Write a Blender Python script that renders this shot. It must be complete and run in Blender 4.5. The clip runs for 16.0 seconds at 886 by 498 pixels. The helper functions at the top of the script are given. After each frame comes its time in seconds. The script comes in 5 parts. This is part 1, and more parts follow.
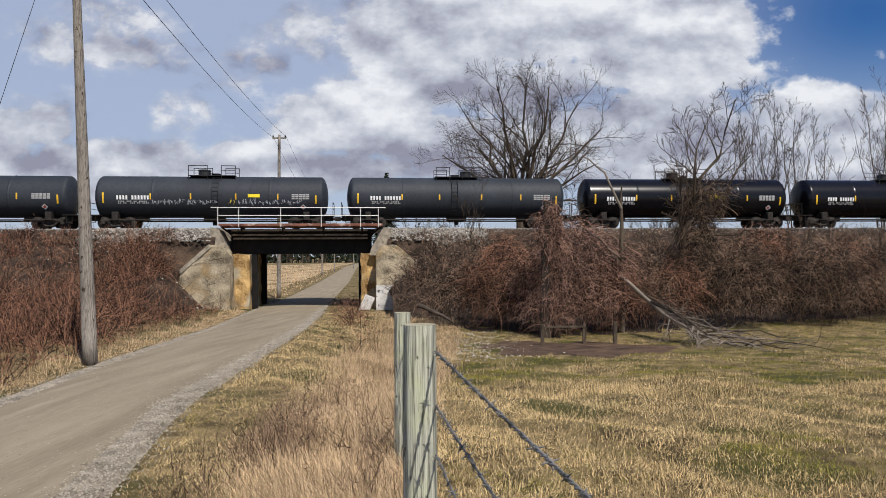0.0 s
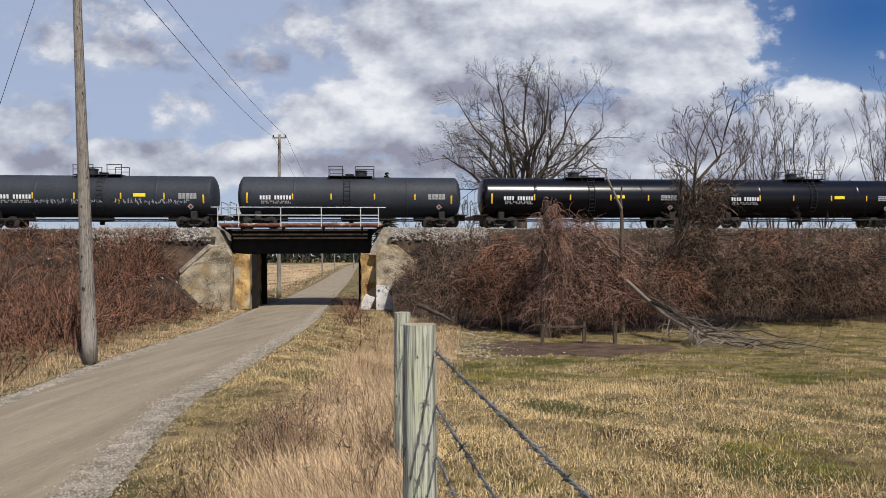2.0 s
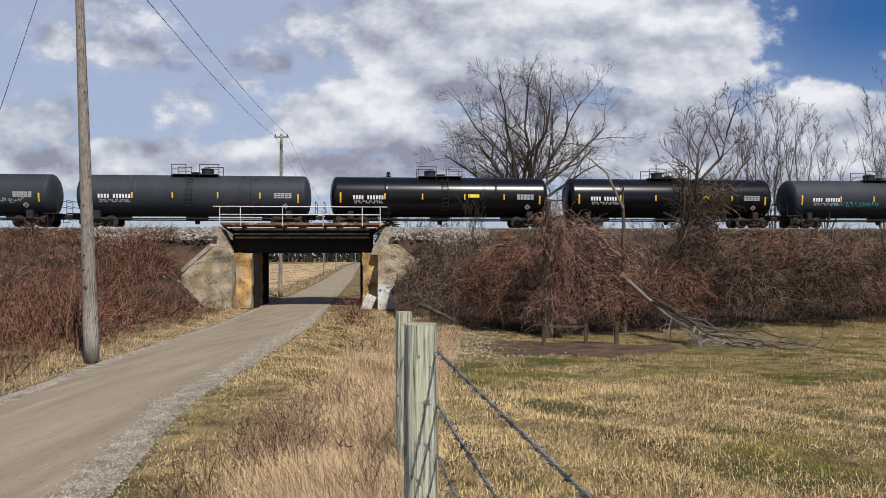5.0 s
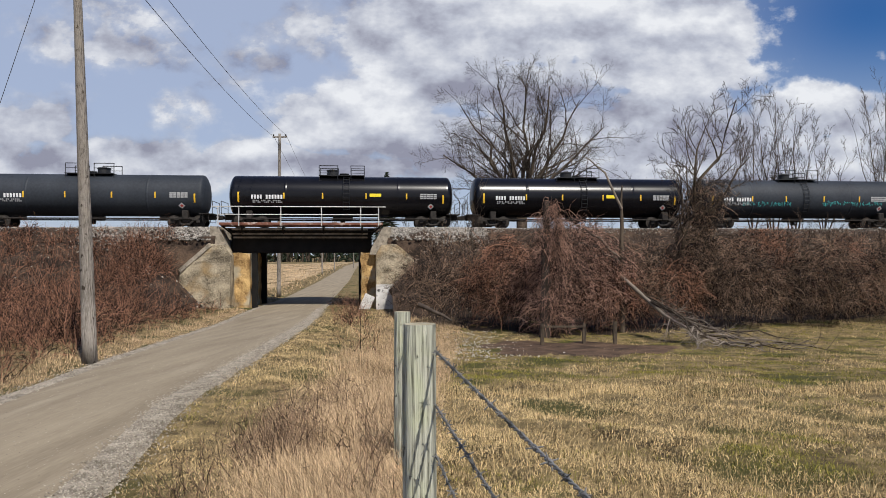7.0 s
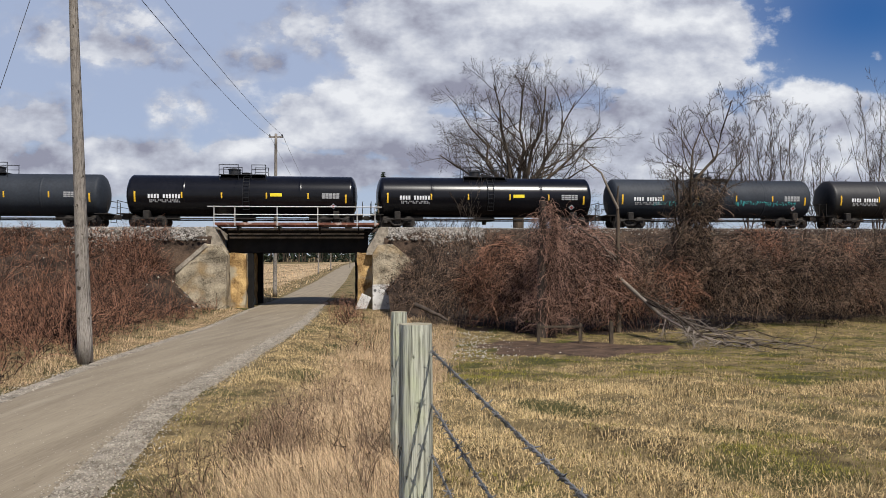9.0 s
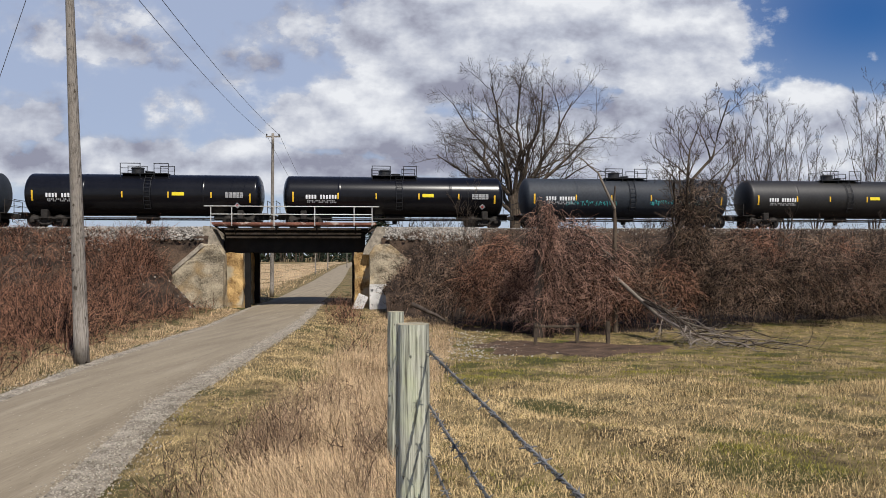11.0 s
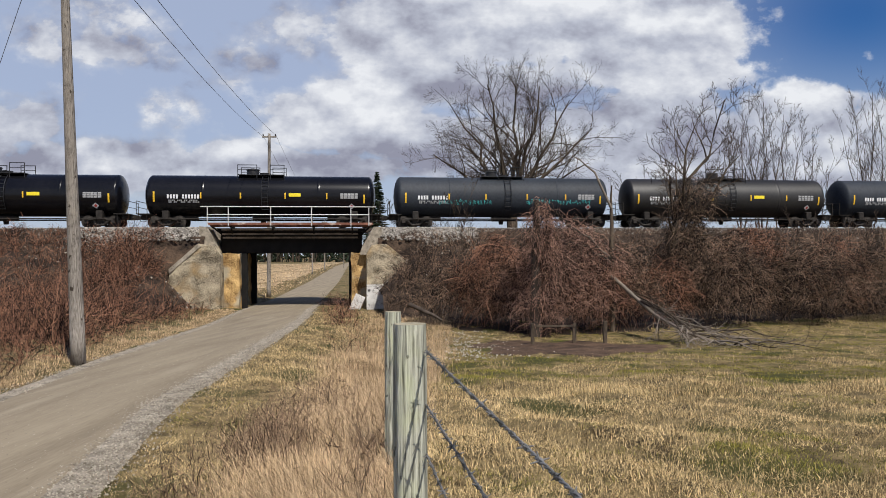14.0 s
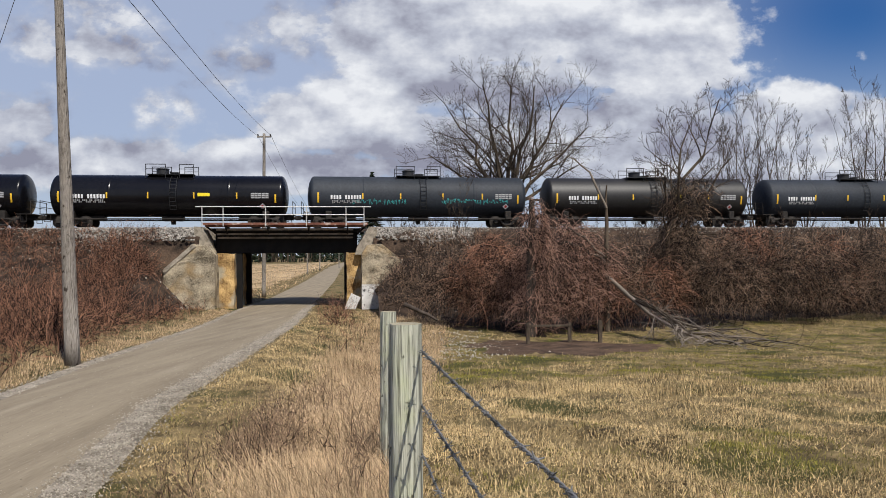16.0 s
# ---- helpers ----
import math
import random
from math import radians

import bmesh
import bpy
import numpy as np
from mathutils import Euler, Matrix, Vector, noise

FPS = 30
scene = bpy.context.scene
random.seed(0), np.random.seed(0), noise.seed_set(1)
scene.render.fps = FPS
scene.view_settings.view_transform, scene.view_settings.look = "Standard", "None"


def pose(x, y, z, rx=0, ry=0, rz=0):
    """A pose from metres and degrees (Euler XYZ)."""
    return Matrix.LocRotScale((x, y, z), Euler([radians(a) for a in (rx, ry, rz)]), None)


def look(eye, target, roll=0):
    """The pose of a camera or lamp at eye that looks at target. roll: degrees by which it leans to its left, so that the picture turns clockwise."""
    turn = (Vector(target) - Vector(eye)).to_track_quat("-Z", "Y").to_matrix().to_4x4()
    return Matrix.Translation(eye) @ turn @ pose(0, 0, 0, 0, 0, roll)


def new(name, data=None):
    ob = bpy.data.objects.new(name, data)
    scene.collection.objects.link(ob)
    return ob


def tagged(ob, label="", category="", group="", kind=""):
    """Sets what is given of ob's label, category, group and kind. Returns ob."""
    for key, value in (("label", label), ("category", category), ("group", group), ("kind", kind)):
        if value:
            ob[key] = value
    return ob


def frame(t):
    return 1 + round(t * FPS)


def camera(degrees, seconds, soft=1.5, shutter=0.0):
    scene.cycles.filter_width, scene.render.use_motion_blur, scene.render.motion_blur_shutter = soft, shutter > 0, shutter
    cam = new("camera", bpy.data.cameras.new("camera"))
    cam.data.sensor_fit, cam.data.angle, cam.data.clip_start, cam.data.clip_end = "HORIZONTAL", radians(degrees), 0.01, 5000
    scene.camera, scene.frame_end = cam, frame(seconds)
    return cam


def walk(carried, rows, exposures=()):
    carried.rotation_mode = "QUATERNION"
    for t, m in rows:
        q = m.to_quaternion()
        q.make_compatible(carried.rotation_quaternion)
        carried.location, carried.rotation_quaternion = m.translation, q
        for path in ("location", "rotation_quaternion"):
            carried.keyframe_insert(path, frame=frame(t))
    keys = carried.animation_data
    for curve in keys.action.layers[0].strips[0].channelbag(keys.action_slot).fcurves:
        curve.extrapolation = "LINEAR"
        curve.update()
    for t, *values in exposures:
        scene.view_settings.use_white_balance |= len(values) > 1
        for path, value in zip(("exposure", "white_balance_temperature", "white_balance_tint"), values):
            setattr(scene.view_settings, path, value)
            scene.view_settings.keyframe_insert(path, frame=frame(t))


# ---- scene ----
# A freight train of tank cars crosses a road underpass.
# X: right, Y: ahead of the standing camera, Z: up. The track recedes slightly to the right.
TH = radians(6.3)
TRACK_Q = 57.0
EYE = (0.0, 0.0, 1.65)


def on_track(s, q, z=0.0):
    """Place from metres along the track, metres ahead of the camera square to it."""
    return Vector((s * math.cos(TH) - q * math.sin(TH), s * math.sin(TH) + q * math.cos(TH), z))


def sq(x, y):
    return x * math.cos(TH) + y * math.sin(TH), -x * math.sin(TH) + y * math.cos(TH)


def aim(yaw, pitch, roll):
    a, b = radians(yaw), radians(0.52 - pitch)
    d = Vector((math.sin(a) * math.cos(b), math.cos(a) * math.cos(b), math.sin(b)))
    return look(EYE, Vector(EYE) + d, roll - 0.33)


cam = camera(61.4, 16.0, soft=0.9)
SWAY = [(0, 0, 0, 0), (1, .009, .010, .015), (2, -.005, .015, .051), (2.5, -.056, .033, .076), (3, -.108, .036, .083), (3.5, -.122, .041, .112),
        (4, -.130, .040, .128), (5.2, -.125, .036, .18), (6.5, -.077, .033, .20), (7, -.007, .038, .19), (7.5, .038, .041, .195), (8, .111, .042, .183), (8.5, .169, .035, .181),
        (9, .266, .033, .178), (10.2, .42, .042, .19), (11.5, .522, .050, .19), (12, .545, .052, .166), (12.5, .602, .058, .127), (13, .666, .056, .11),
        (13.5, .680, .056, .07), (14, .730, .054, .050), (14.5, .804, .056, .035), (15, .896, .055, .03), (15.5, 1.018, .061, -.01), (16, 1.096, .069, -.033)]
walk(cam, [(t, aim(y, p, r)) for t, y, p, r in SWAY], exposures=((0, 0.0), (16, 0.0)))

# ---- light ----
SUN_AZ, SUN_EL = radians(153), radians(52)   # azimuth clockwise from +Y
world = bpy.data.worlds.new("sky")
scene.world = world
world.use_nodes = True


# Clouds by the way that one looks: bearing and height (as slopes), half width, half height, weight.
CLOUDS = ((-.105, .19, .105, .05, 1.0), (-.03, .165, .10, .035, .9), (-.17, .17, .06, .035, .8), (.10, .315, .26, .07, 1.0), (.32, .305, .115, .055, 1.0), (.05, .23, .20, .045, .85), (-.02, .28, .2, .04, .7), (-.255, .13, .08, .024, 1.0), (-.17, .11, .12, .03, .85),
          (-.56, .185, .11, .05, .66), (-.35, .185, .075, .04, .47), (-.45, .12, .22, .04, .8), (.30, .195, .09, .045, .9), (.49, .19, .07, .04, 1.0), (.23, .14, .28, .06, .9), (.5, .12, .25, .05, .9), (.58, .265, .03, .02, .4),
          (-.45, .31, .22, .06, .55), (.28, .25, .15, .035, .9), (-.25, .25, .08, .05, .5), (-.1, .47, .6, .08, .9), (.75, .16, .2, .06, .8))
BRIGHT = ((-.12, .22, .07, .026, .5), (-.06, .20, .04, .016, .2), (-.255, .143, .055, .014, .5), (.26, .315, .10, .03, .15), (.40, .29, .05, .03, .3), (.12, .345, .12, .02, .4), (.30, .215, .04, .025, .3), (.49, .205, .05, .022, .5), (.52, .15, .2, .03, .05), (.36, .22, .03, .02, .2),
          (-.57, .205, .05, .022, .12), (-.35, .205, .04, .018, -.10), (-.12, .285, .13, .03, -.08), (.10, .215, .12, .04, -.12), (.57, .27, .03, .012, .3), (.37, .175, .08, .04, -.2), (.13, .20, .07, .05, .14), (-.05, .13, .10, .02, -.35), (.06, .225, .13, .03, -.14), (.16, .17, .09, .035, -.05), (.24, .25, .12, .02, -.05), (-.5, .14, .12, .02, -.2), (-.2, .32, .1, .03, -.1), (.36, .14, .10, .02, -.25))


def build_sky(nt):
    n, l = nt.nodes, nt.links
    n.clear()

    def calc(op, a, b=None, c=None):
        k = n.new("ShaderNodeMath")
        k.operation = op
        for i, v in enumerate((a, b, c)):
            if v is None:
                continue
            if isinstance(v, (int, float)):
                k.inputs[i].default_value = v
            else:
                l.new(v, k.inputs[i])
        return k.outputs[0]

    out = n.new("ShaderNodeOutputWorld")
    bg, cl = n.new("ShaderNodeBackground"), n.new("ShaderNodeBackground")
    sky = n.new("ShaderNodeTexSky")
    sky.sky_type, sky.sun_disc = "NISHITA", False
    sky.sun_elevation, sky.sun_rotation = SUN_EL, SUN_AZ
    sky.air_density, sky.dust_density, sky.ozone_density = 1.0, 0.3, 3.0
    deep = n.new("ShaderNodeHueSaturation")
    deep.inputs["Hue"].default_value, deep.inputs["Saturation"].default_value = .515, 1.4
    l.new(sky.outputs[0], deep.inputs["Color"])
    l.new(deep.outputs[0], bg.inputs[0])
    bg.inputs[1].default_value = 0.078
    co, sep = n.new("ShaderNodeTexCoord"), n.new("ShaderNodeSeparateXYZ")
    l.new(co.outputs["Generated"], sep.inputs[0])
    ahead = calc("MAXIMUM", calc("ABSOLUTE", sep.outputs[1]), .25)
    u, e = calc("DIVIDE", sep.outputs[0], ahead), calc("DIVIDE", sep.outputs[2], ahead)
    flat = n.new("ShaderNodeCombineXYZ")
    l.new(u, flat.inputs[0])
    l.new(e, flat.inputs[1])
    l.new(sep.outputs[1], flat.inputs[2])

    def fbm(scale, detail, rough, shift=(0, 0, 0), squash=1.5):
        mp, t = n.new("ShaderNodeMapping"), n.new("ShaderNodeTexNoise")
        mp.inputs["Location"].default_value = shift
        mp.inputs["Scale"].default_value = (1, squash, .3)
        t.inputs["Scale"].default_value, t.inputs["Detail"].default_value, t.inputs["Roughness"].default_value = scale, detail, rough
        l.new(flat.outputs[0], mp.inputs[0])
        l.new(mp.outputs[0], t.inputs["Vector"])
        return calc("SUBTRACT", t.outputs[0], .5)

    puff, fine = fbm(9, 8, .58), fbm(30, 6, .6, (3, 1, 0), 1.2)
    lit = calc("SUBTRACT", fbm(11, 7, .55, (0, 0, 0)), fbm(11, 7, .55, (-.008, -.035, 0)))

    def lobes(rows, join):
        total = None
        for cu, ce, w, h, k in rows:
            a = calc("MULTIPLY", calc("SUBTRACT", u, cu), 1 / w)
            c = calc("MULTIPLY", calc("SUBTRACT", e, ce), 1 / h)
            r2 = calc("ADD", calc("MULTIPLY", a, a), calc("MULTIPLY", c, c))
            v = calc("MULTIPLY", calc("EXPONENT", calc("MULTIPLY", r2, -.7)), k)
            total = v if total is None else calc(join, total, v)
        return total

    dens = calc("ADD", lobes(CLOUDS, "MAXIMUM"), calc("ADD", calc("MULTIPLY", puff, 1.15), calc("MULTIPLY", fine, .35)))
    cover = n.new("ShaderNodeMapRange")
    cover.interpolation_type = "SMOOTHSTEP"
    cover.inputs[1].default_value, cover.inputs[2].default_value = .30, .54
    l.new(dens, cover.inputs[0])
    tone = calc("ADD", calc("ADD", calc("MULTIPLY", lobes(BRIGHT, "ADD"), 1.1), calc("MULTIPLY", lit, 1.9)), calc("ADD", calc("ADD", calc("MULTIPLY", puff, .36), calc("MULTIPLY", fine, .22)), .52))
    ramp = n.new("ShaderNodeValToRGB")
    el = ramp.color_ramp.elements
    el[0].position, el[0].color = .10, (.29, .30, .385, 1)
    el[1].position, el[1].color = 1.0, (.83, .85, .89, 1)
    mid = el.new(.5)
    mid.color = (.50, .53, .62, 1)
    l.new(tone, ramp.inputs[0])
    # overhead the haze thins out
    thin = n.new("ShaderNodeMapRange")
    thin.inputs[1].default_value, thin.inputs[2].default_value, thin.inputs[3].default_value, thin.inputs[4].default_value = .38, .9, .80, .12
    l.new(e, thin.inputs[0])
    high = thin.outputs[0]
    # thin haze that whitens the blue away from the clear patch
    veil = calc("MULTIPLY", calc("SUBTRACT", 1.0, calc("EXPONENT", calc("MULTIPLY", calc("ADD", calc("POWER", calc("MULTIPLY", calc("SUBTRACT", u, .58), 3.6), 2.0), calc("POWER", calc("MULTIPLY", calc("SUBTRACT", e, .32), 6.5), 2.0)), -1.0))), high)
    amount = calc("MAXIMUM", cover.outputs[0], veil)
    haze = n.new("ShaderNodeMix")
    haze.data_type = "RGBA"
    l.new(cover.outputs[0], haze.inputs[0])
    haze.inputs[6].default_value = (.45, .52, .68, 1)
    l.new(ramp.outputs[0], haze.inputs[7])
    l.new(haze.outputs[2], cl.inputs[0])
    cl.inputs[1].default_value = 1.0
    mix = n.new("ShaderNodeMixShader")
    l.new(amount, mix.inputs[0])
    l.new(bg.outputs[0], mix.inputs[1])
    l.new(cl.outputs[0], mix.inputs[2])
    l.new(mix.outputs[0], out.inputs[0])


build_sky(world.node_tree)
sun = new("sun", bpy.data.lights.new("sun", "SUN"))
sun.data.energy, sun.data.angle, sun.data.color = 5.0, radians(0.55), (1.0, 0.95, 0.87)
sun.matrix_world = look((math.sin(SUN_AZ) * math.cos(SUN_EL) * 80, math.cos(SUN_AZ) * math.cos(SUN_EL) * 80, math.sin(SUN_EL) * 80), (0, 0, 0))


# ---- materials ----
def material(name, dark, light, scale=4.0, rough=0.9, bump=0.3, metal=0.0, fine=60.0, island=0.0, coat=0.0, spots=None, stretch=(1, 1, 1), dist=0.02, ob_random=0.0, bias=0.0):
    """Two colours mixed by noise at two scales, with relief; spots adds a third colour in patches."""
    m = bpy.data.materials.new(name)
    m.use_nodes = True
    n, l = m.node_tree.nodes, m.node_tree.links
    b = n["Principled BSDF"]
    co = n.new("ShaderNodeTexCoord")
    mp = n.new("ShaderNodeMapping")
    mp.inputs["Scale"].default_value = stretch
    l.new(co.outputs["Object"], mp.inputs[0])
    big, small = n.new("ShaderNodeTexNoise"), n.new("ShaderNodeTexNoise")
    for t, s in ((big, scale), (small, fine)):
        t.inputs["Scale"].default_value = s
        t.inputs["Detail"].default_value = 5
        l.new(mp.outputs[0], t.inputs["Vector"])
    add = n.new("ShaderNodeMath")
    add.operation = "MULTIPLY_ADD"
    l.new(small.outputs[0], add.inputs[0])
    add.inputs[1].default_value = 0.6
    l.new(big.outputs[0], add.inputs[2])
    last = add.outputs[0]
    if island or ob_random:
        g = n.new("ShaderNodeNewGeometry") if island else n.new("ShaderNodeObjectInfo")
        a2 = n.new("ShaderNodeMath")
        a2.operation = "MULTIPLY_ADD"
        l.new(g.outputs["Random Per Island" if island else "Random"], a2.inputs[0])
        a2.inputs[1].default_value = island or ob_random
        l.new(last, a2.inputs[2])
        last = a2.outputs[0]
    ramp = n.new("ShaderNodeValToRGB")
    extra = island or ob_random
    ramp.color_ramp.elements[0].position, ramp.color_ramp.elements[1].position = .58 / (1.1 + extra) + bias, min(1, (1.02 + extra) / (1.1 + extra) + bias * .5)
    whole = n.new("ShaderNodeMath")
    whole.operation = "DIVIDE"
    l.new(last, whole.inputs[0])
    whole.inputs[1].default_value = 1.1 + extra
    ramp.color_ramp.elements[0].color, ramp.color_ramp.elements[1].color = (*dark, 1), (*light, 1)
    l.new(whole.outputs[0], ramp.inputs[0])
    colour = ramp.outputs[0]
    if spots:
        c3, s3, lo, hi = spots
        t3 = n.new("ShaderNodeTexNoise")
        t3.inputs["Scale"].default_value, t3.inputs["Detail"].default_value = s3, 6
        l.new(mp.outputs[0], t3.inputs["Vector"])
        r3 = n.new("ShaderNodeValToRGB")
        r3.color_ramp.elements[0].position, r3.color_ramp.elements[1].position = lo, hi
        l.new(t3.outputs[0], r3.inputs[0])
        mx = n.new("ShaderNodeMix")
        mx.data_type = "RGBA"
        l.new(r3.outputs[0], mx.inputs[0])
        l.new(colour, mx.inputs[6])
        mx.inputs[7].default_value = (*c3, 1)
        colour = mx.outputs[2]
    l.new(colour, b.inputs["Base Color"])
    b.inputs["Roughness"].default_value, b.inputs["Metallic"].default_value = rough, metal
    b.inputs["Coat Weight"].default_value = coat
    if rough > 0.6:
        b.inputs["Specular IOR Level"].default_value = 0.25
    if bump:
        bu = n.new("ShaderNodeBump")
        bu.inputs["Strength"].default_value, bu.inputs["Distance"].default_value = bump, dist
        l.new(last, bu.inputs["Height"])
        l.new(bu.outputs[0], b.inputs["Normal"])
    return m


M = {}
M["grass_ground"] = material("dry_turf", (.045, .031, .012), (.30, .22, .10), 2.4, fine=34, bump=1.0, dist=.05, spots=((.058, .056, .012), .5, .52, .62))
M["asphalt"] = material("worn_gravel_road", (.205, .165, .113), (.30, .248, .172), 2.0, fine=40, bump=.5, dist=.012, stretch=(1, .07, 1), spots=((.325, .272, .195), 3.0, .56, .76))
M["gravel"] = material("loose_gravel", (.14, .12, .09), (.41, .355, .28), 3, fine=38, bump=.9, dist=.02)
M["ballast"] = material("ballast_stone", (.035, .03, .026), (.46, .42, .365), 1.2, fine=9, bump=0, island=1.2)
M["slope"] = material("embankment_soil", (.014, .009, .006), (.085, .055, .036), .8, fine=7, bump=.9, dist=.1)
M["mud"] = material("bare_mud", (.026, .015, .009), (.135, .084, .052), 1.2, fine=14, bump=.7, dist=.04)
M["concrete"] = material("weathered_concrete", (.085, .068, .046), (.54, .455, .32), 1.1, fine=12, bump=.7, dist=.05, spots=((.34, .23, .11), .6, .52, .70))
M["concrete_orange"] = material("rust_stained_concrete", (.15, .08, .03), (.60, .40, .17), 1.2, fine=11, bump=.7, dist=.05, spots=((.36, .31, .22), .7, .5, .6))
M["whitewash"] = material("whitewashed_concrete", (.48, .46, .43), (.72, .70, .67), 2, fine=30, bump=.2, spots=((.10, .10, .10), 3.2, .62, .68))
M["steel_dark"] = material("dark_girder_steel", (.003, .003, .003), (.012, .010, .009), 1.5, rough=.8, fine=20, bump=.15)
M["steel_rust"] = material("rusty_red_steel", (.09, .032, .022), (.27, .12, .08), 2.5, rough=.85, fine=25, bump=.3, spots=((.50, .40, .34), 1.6, .56, .66))
M["galv"] = material("galvanised_rail", (.45, .44, .42), (.66, .65, .62), 4, rough=.55, fine=30, bump=.05, metal=.2)
M["rail"] = material("rail_steel", (.07, .045, .035), (.16, .12, .10), 3, rough=.5, metal=.6, bump=.1)
M["tie"] = material("creosoted_tie", (.03, .022, .017), (.09, .07, .055), 3, fine=30, stretch=(1, .2, 1))
M["paint_grey"] = material("faded_black_tank_paint", (.019, .023, .029), (.037, .043, .053), .35, rough=.61, fine=6, bump=.006)
M["paint_black"] = material("glossy_black_tank_paint", (.003, .003, .004), (.008, .008, .010), .3, rough=.24, fine=5, bump=.004)
M["paint_black"].node_tree.nodes["Principled BSDF"].inputs["Specular IOR Level"].default_value = .32
M["paint_worn"] = material("dusty_black_tank_paint", (.008, .0075, .007), (.023, .021, .0195), .4, rough=.52, fine=6, bump=.006)
M["running_gear"] = material("grimy_running_gear", (.010, .009, .008), (.045, .038, .032), 3, rough=.7, fine=20)
M["black_part"] = material("black_fitting", (.008, .008, .009), (.02, .02, .021), 4, rough=.5)
M["yellow"] = material("yellow_reflector", (.62, .36, .02), (.85, .52, .03), 6, rough=.45, bump=0)
M["yellow_panel"] = material("yellow_placard", (.78, .60, .02), (.9, .72, .03), 6, rough=.45, bump=0)
M["white"] = material("white_lettering", (.62, .62, .62), (.85, .85, .85), 8, rough=.6, bump=0)
M["grey_mark"] = material("grey_stencil", (.25, .25, .25), (.42, .42, .42), 8, rough=.6, bump=0)
M["red"] = material("placard_red", (.5, .05, .04), (.65, .09, .07), 8, rough=.5, bump=0)
M["spray_white"] = material("pale_spray_paint", (.28, .30, .34), (.48, .50, .54), 5, rough=.6, bump=0)
M["spray_teal"] = material("teal_spray_paint", (.03, .28, .28), (.08, .46, .46), 5, rough=.6, bump=0)
M["spray_yellow"] = material("yellow_spray_paint", (.6, .48, .04), (.8, .66, .08), 5, rough=.6, bump=0)


def wood(name, dark, light, tint, bands, squash, pits):
    """Weathered round wood: wavy grain along z, knots, cracks, pits and a lichen tint."""
    m = bpy.data.materials.new(name)
    m.use_nodes = True
    n, l = m.node_tree.nodes, m.node_tree.links
    p = n["Principled BSDF"]
    co = n.new("ShaderNodeTexCoord")

    def tex(kind, scale, size):
        mp, t = n.new("ShaderNodeMapping"), n.new(kind)
        mp.inputs["Scale"].default_value = scale
        t.inputs["Scale"].default_value = size
        t.inputs["Detail"].default_value = 4
        l.new(co.outputs["Object"], mp.inputs[0])
        l.new(mp.outputs[0], t.inputs["Vector"])
        return t

    grain = tex("ShaderNodeTexWave", (1, .8, squash), bands)
    grain.bands_direction = "X"
    grain.inputs["Distortion"].default_value = 9
    grain.inputs["Detail Scale"].default_value = .9
    streak = tex("ShaderNodeTexNoise", (12, 12, .45), 13)
    blot = tex("ShaderNodeTexNoise", (1, 1, .6), 7)
    pit = tex("ShaderNodeTexNoise", (1, 1, .55), pits)

    def calc(op, a, c):
        k = n.new("ShaderNodeMath")
        k.operation = op
        for i, v in enumerate((a, c)):
            if isinstance(v, (int, float)):
                k.inputs[i].default_value = v
            else:
                l.new(v, k.inputs[i])
        return k.outputs[0]

    v = calc("ADD", calc("MULTIPLY", grain.outputs[1], .17), calc("ADD", calc("MULTIPLY", streak.outputs[0], .75), calc("MULTIPLY", blot.outputs[0], .3)))
    hole = n.new("ShaderNodeMapRange")
    hole.inputs[1].default_value, hole.inputs[2].default_value = .66, .72
    l.new(pit.outputs[0], hole.inputs[0])
    v = calc("SUBTRACT", v, calc("MULTIPLY", hole.outputs[0], .6))
    ramp = n.new("ShaderNodeValToRGB")
    ramp.color_ramp.elements[0].position, ramp.color_ramp.elements[1].position = .42, .70
    ramp.color_ramp.elements[0].color, ramp.color_ramp.elements[1].color = (*dark, 1), (*light, 1)
    l.new(v, ramp.inputs[0])
    green = n.new("ShaderNodeMapRange")
    green.inputs[1].default_value, green.inputs[2].default_value, green.inputs[4].default_value = .52, .72, .75
    l.new(blot.outputs[0], green.inputs[0])
    mx = n.new("ShaderNodeMix")
    mx.data_type = "RGBA"
    mx.blend_type = "MULTIPLY"
    l.new(green.outputs[0], mx.inputs[0])
    l.new(ramp.outputs[0], mx.inputs[6])
    mx.inputs[7].default_value = (*tint, 1)
    l.new(mx.outputs[2], p.inputs["Base Color"])
    p.inputs["Roughness"].default_value, p.inputs["Specular IOR Level"].default_value = .9, .2
    bu = n.new("ShaderNodeBump")
    bu.inputs["Strength"].default_value, bu.inputs["Distance"].default_value = .9, .012
    l.new(v, bu.inputs["Height"])
    l.new(bu.outputs[0], p.inputs["Normal"])
    return m


M["post"] = wood("weathered_post_wood", (.125, .124, .096), (.51, .51, .415), (.90, .96, .72), 9, .10, 14)
M["pole"] = wood("weathered_pole_wood", (.055, .043, .032), (.31, .277, .24), (.82, .80, .74), 14, .06, 9)
M["post_end"] = material("cut_post_end", (.24, .21, .14), (.44, .40, .29), 5, fine=30, bump=.4)
M["wire"] = material("galvanised_wire", (.07, .072, .07), (.24, .24, .24), 9, rough=.6, metal=.3, bump=0)
M["cable"] = material("dark_cable", (.02, .02, .025), (.05, .05, .055), 9, rough=.6, bump=0)
M["bark"] = material("grey_brown_bark", (.024, .018, .013), (.125, .094, .066), 2.5, fine=14, bump=.6, stretch=(1, 1, .3), dist=.03)
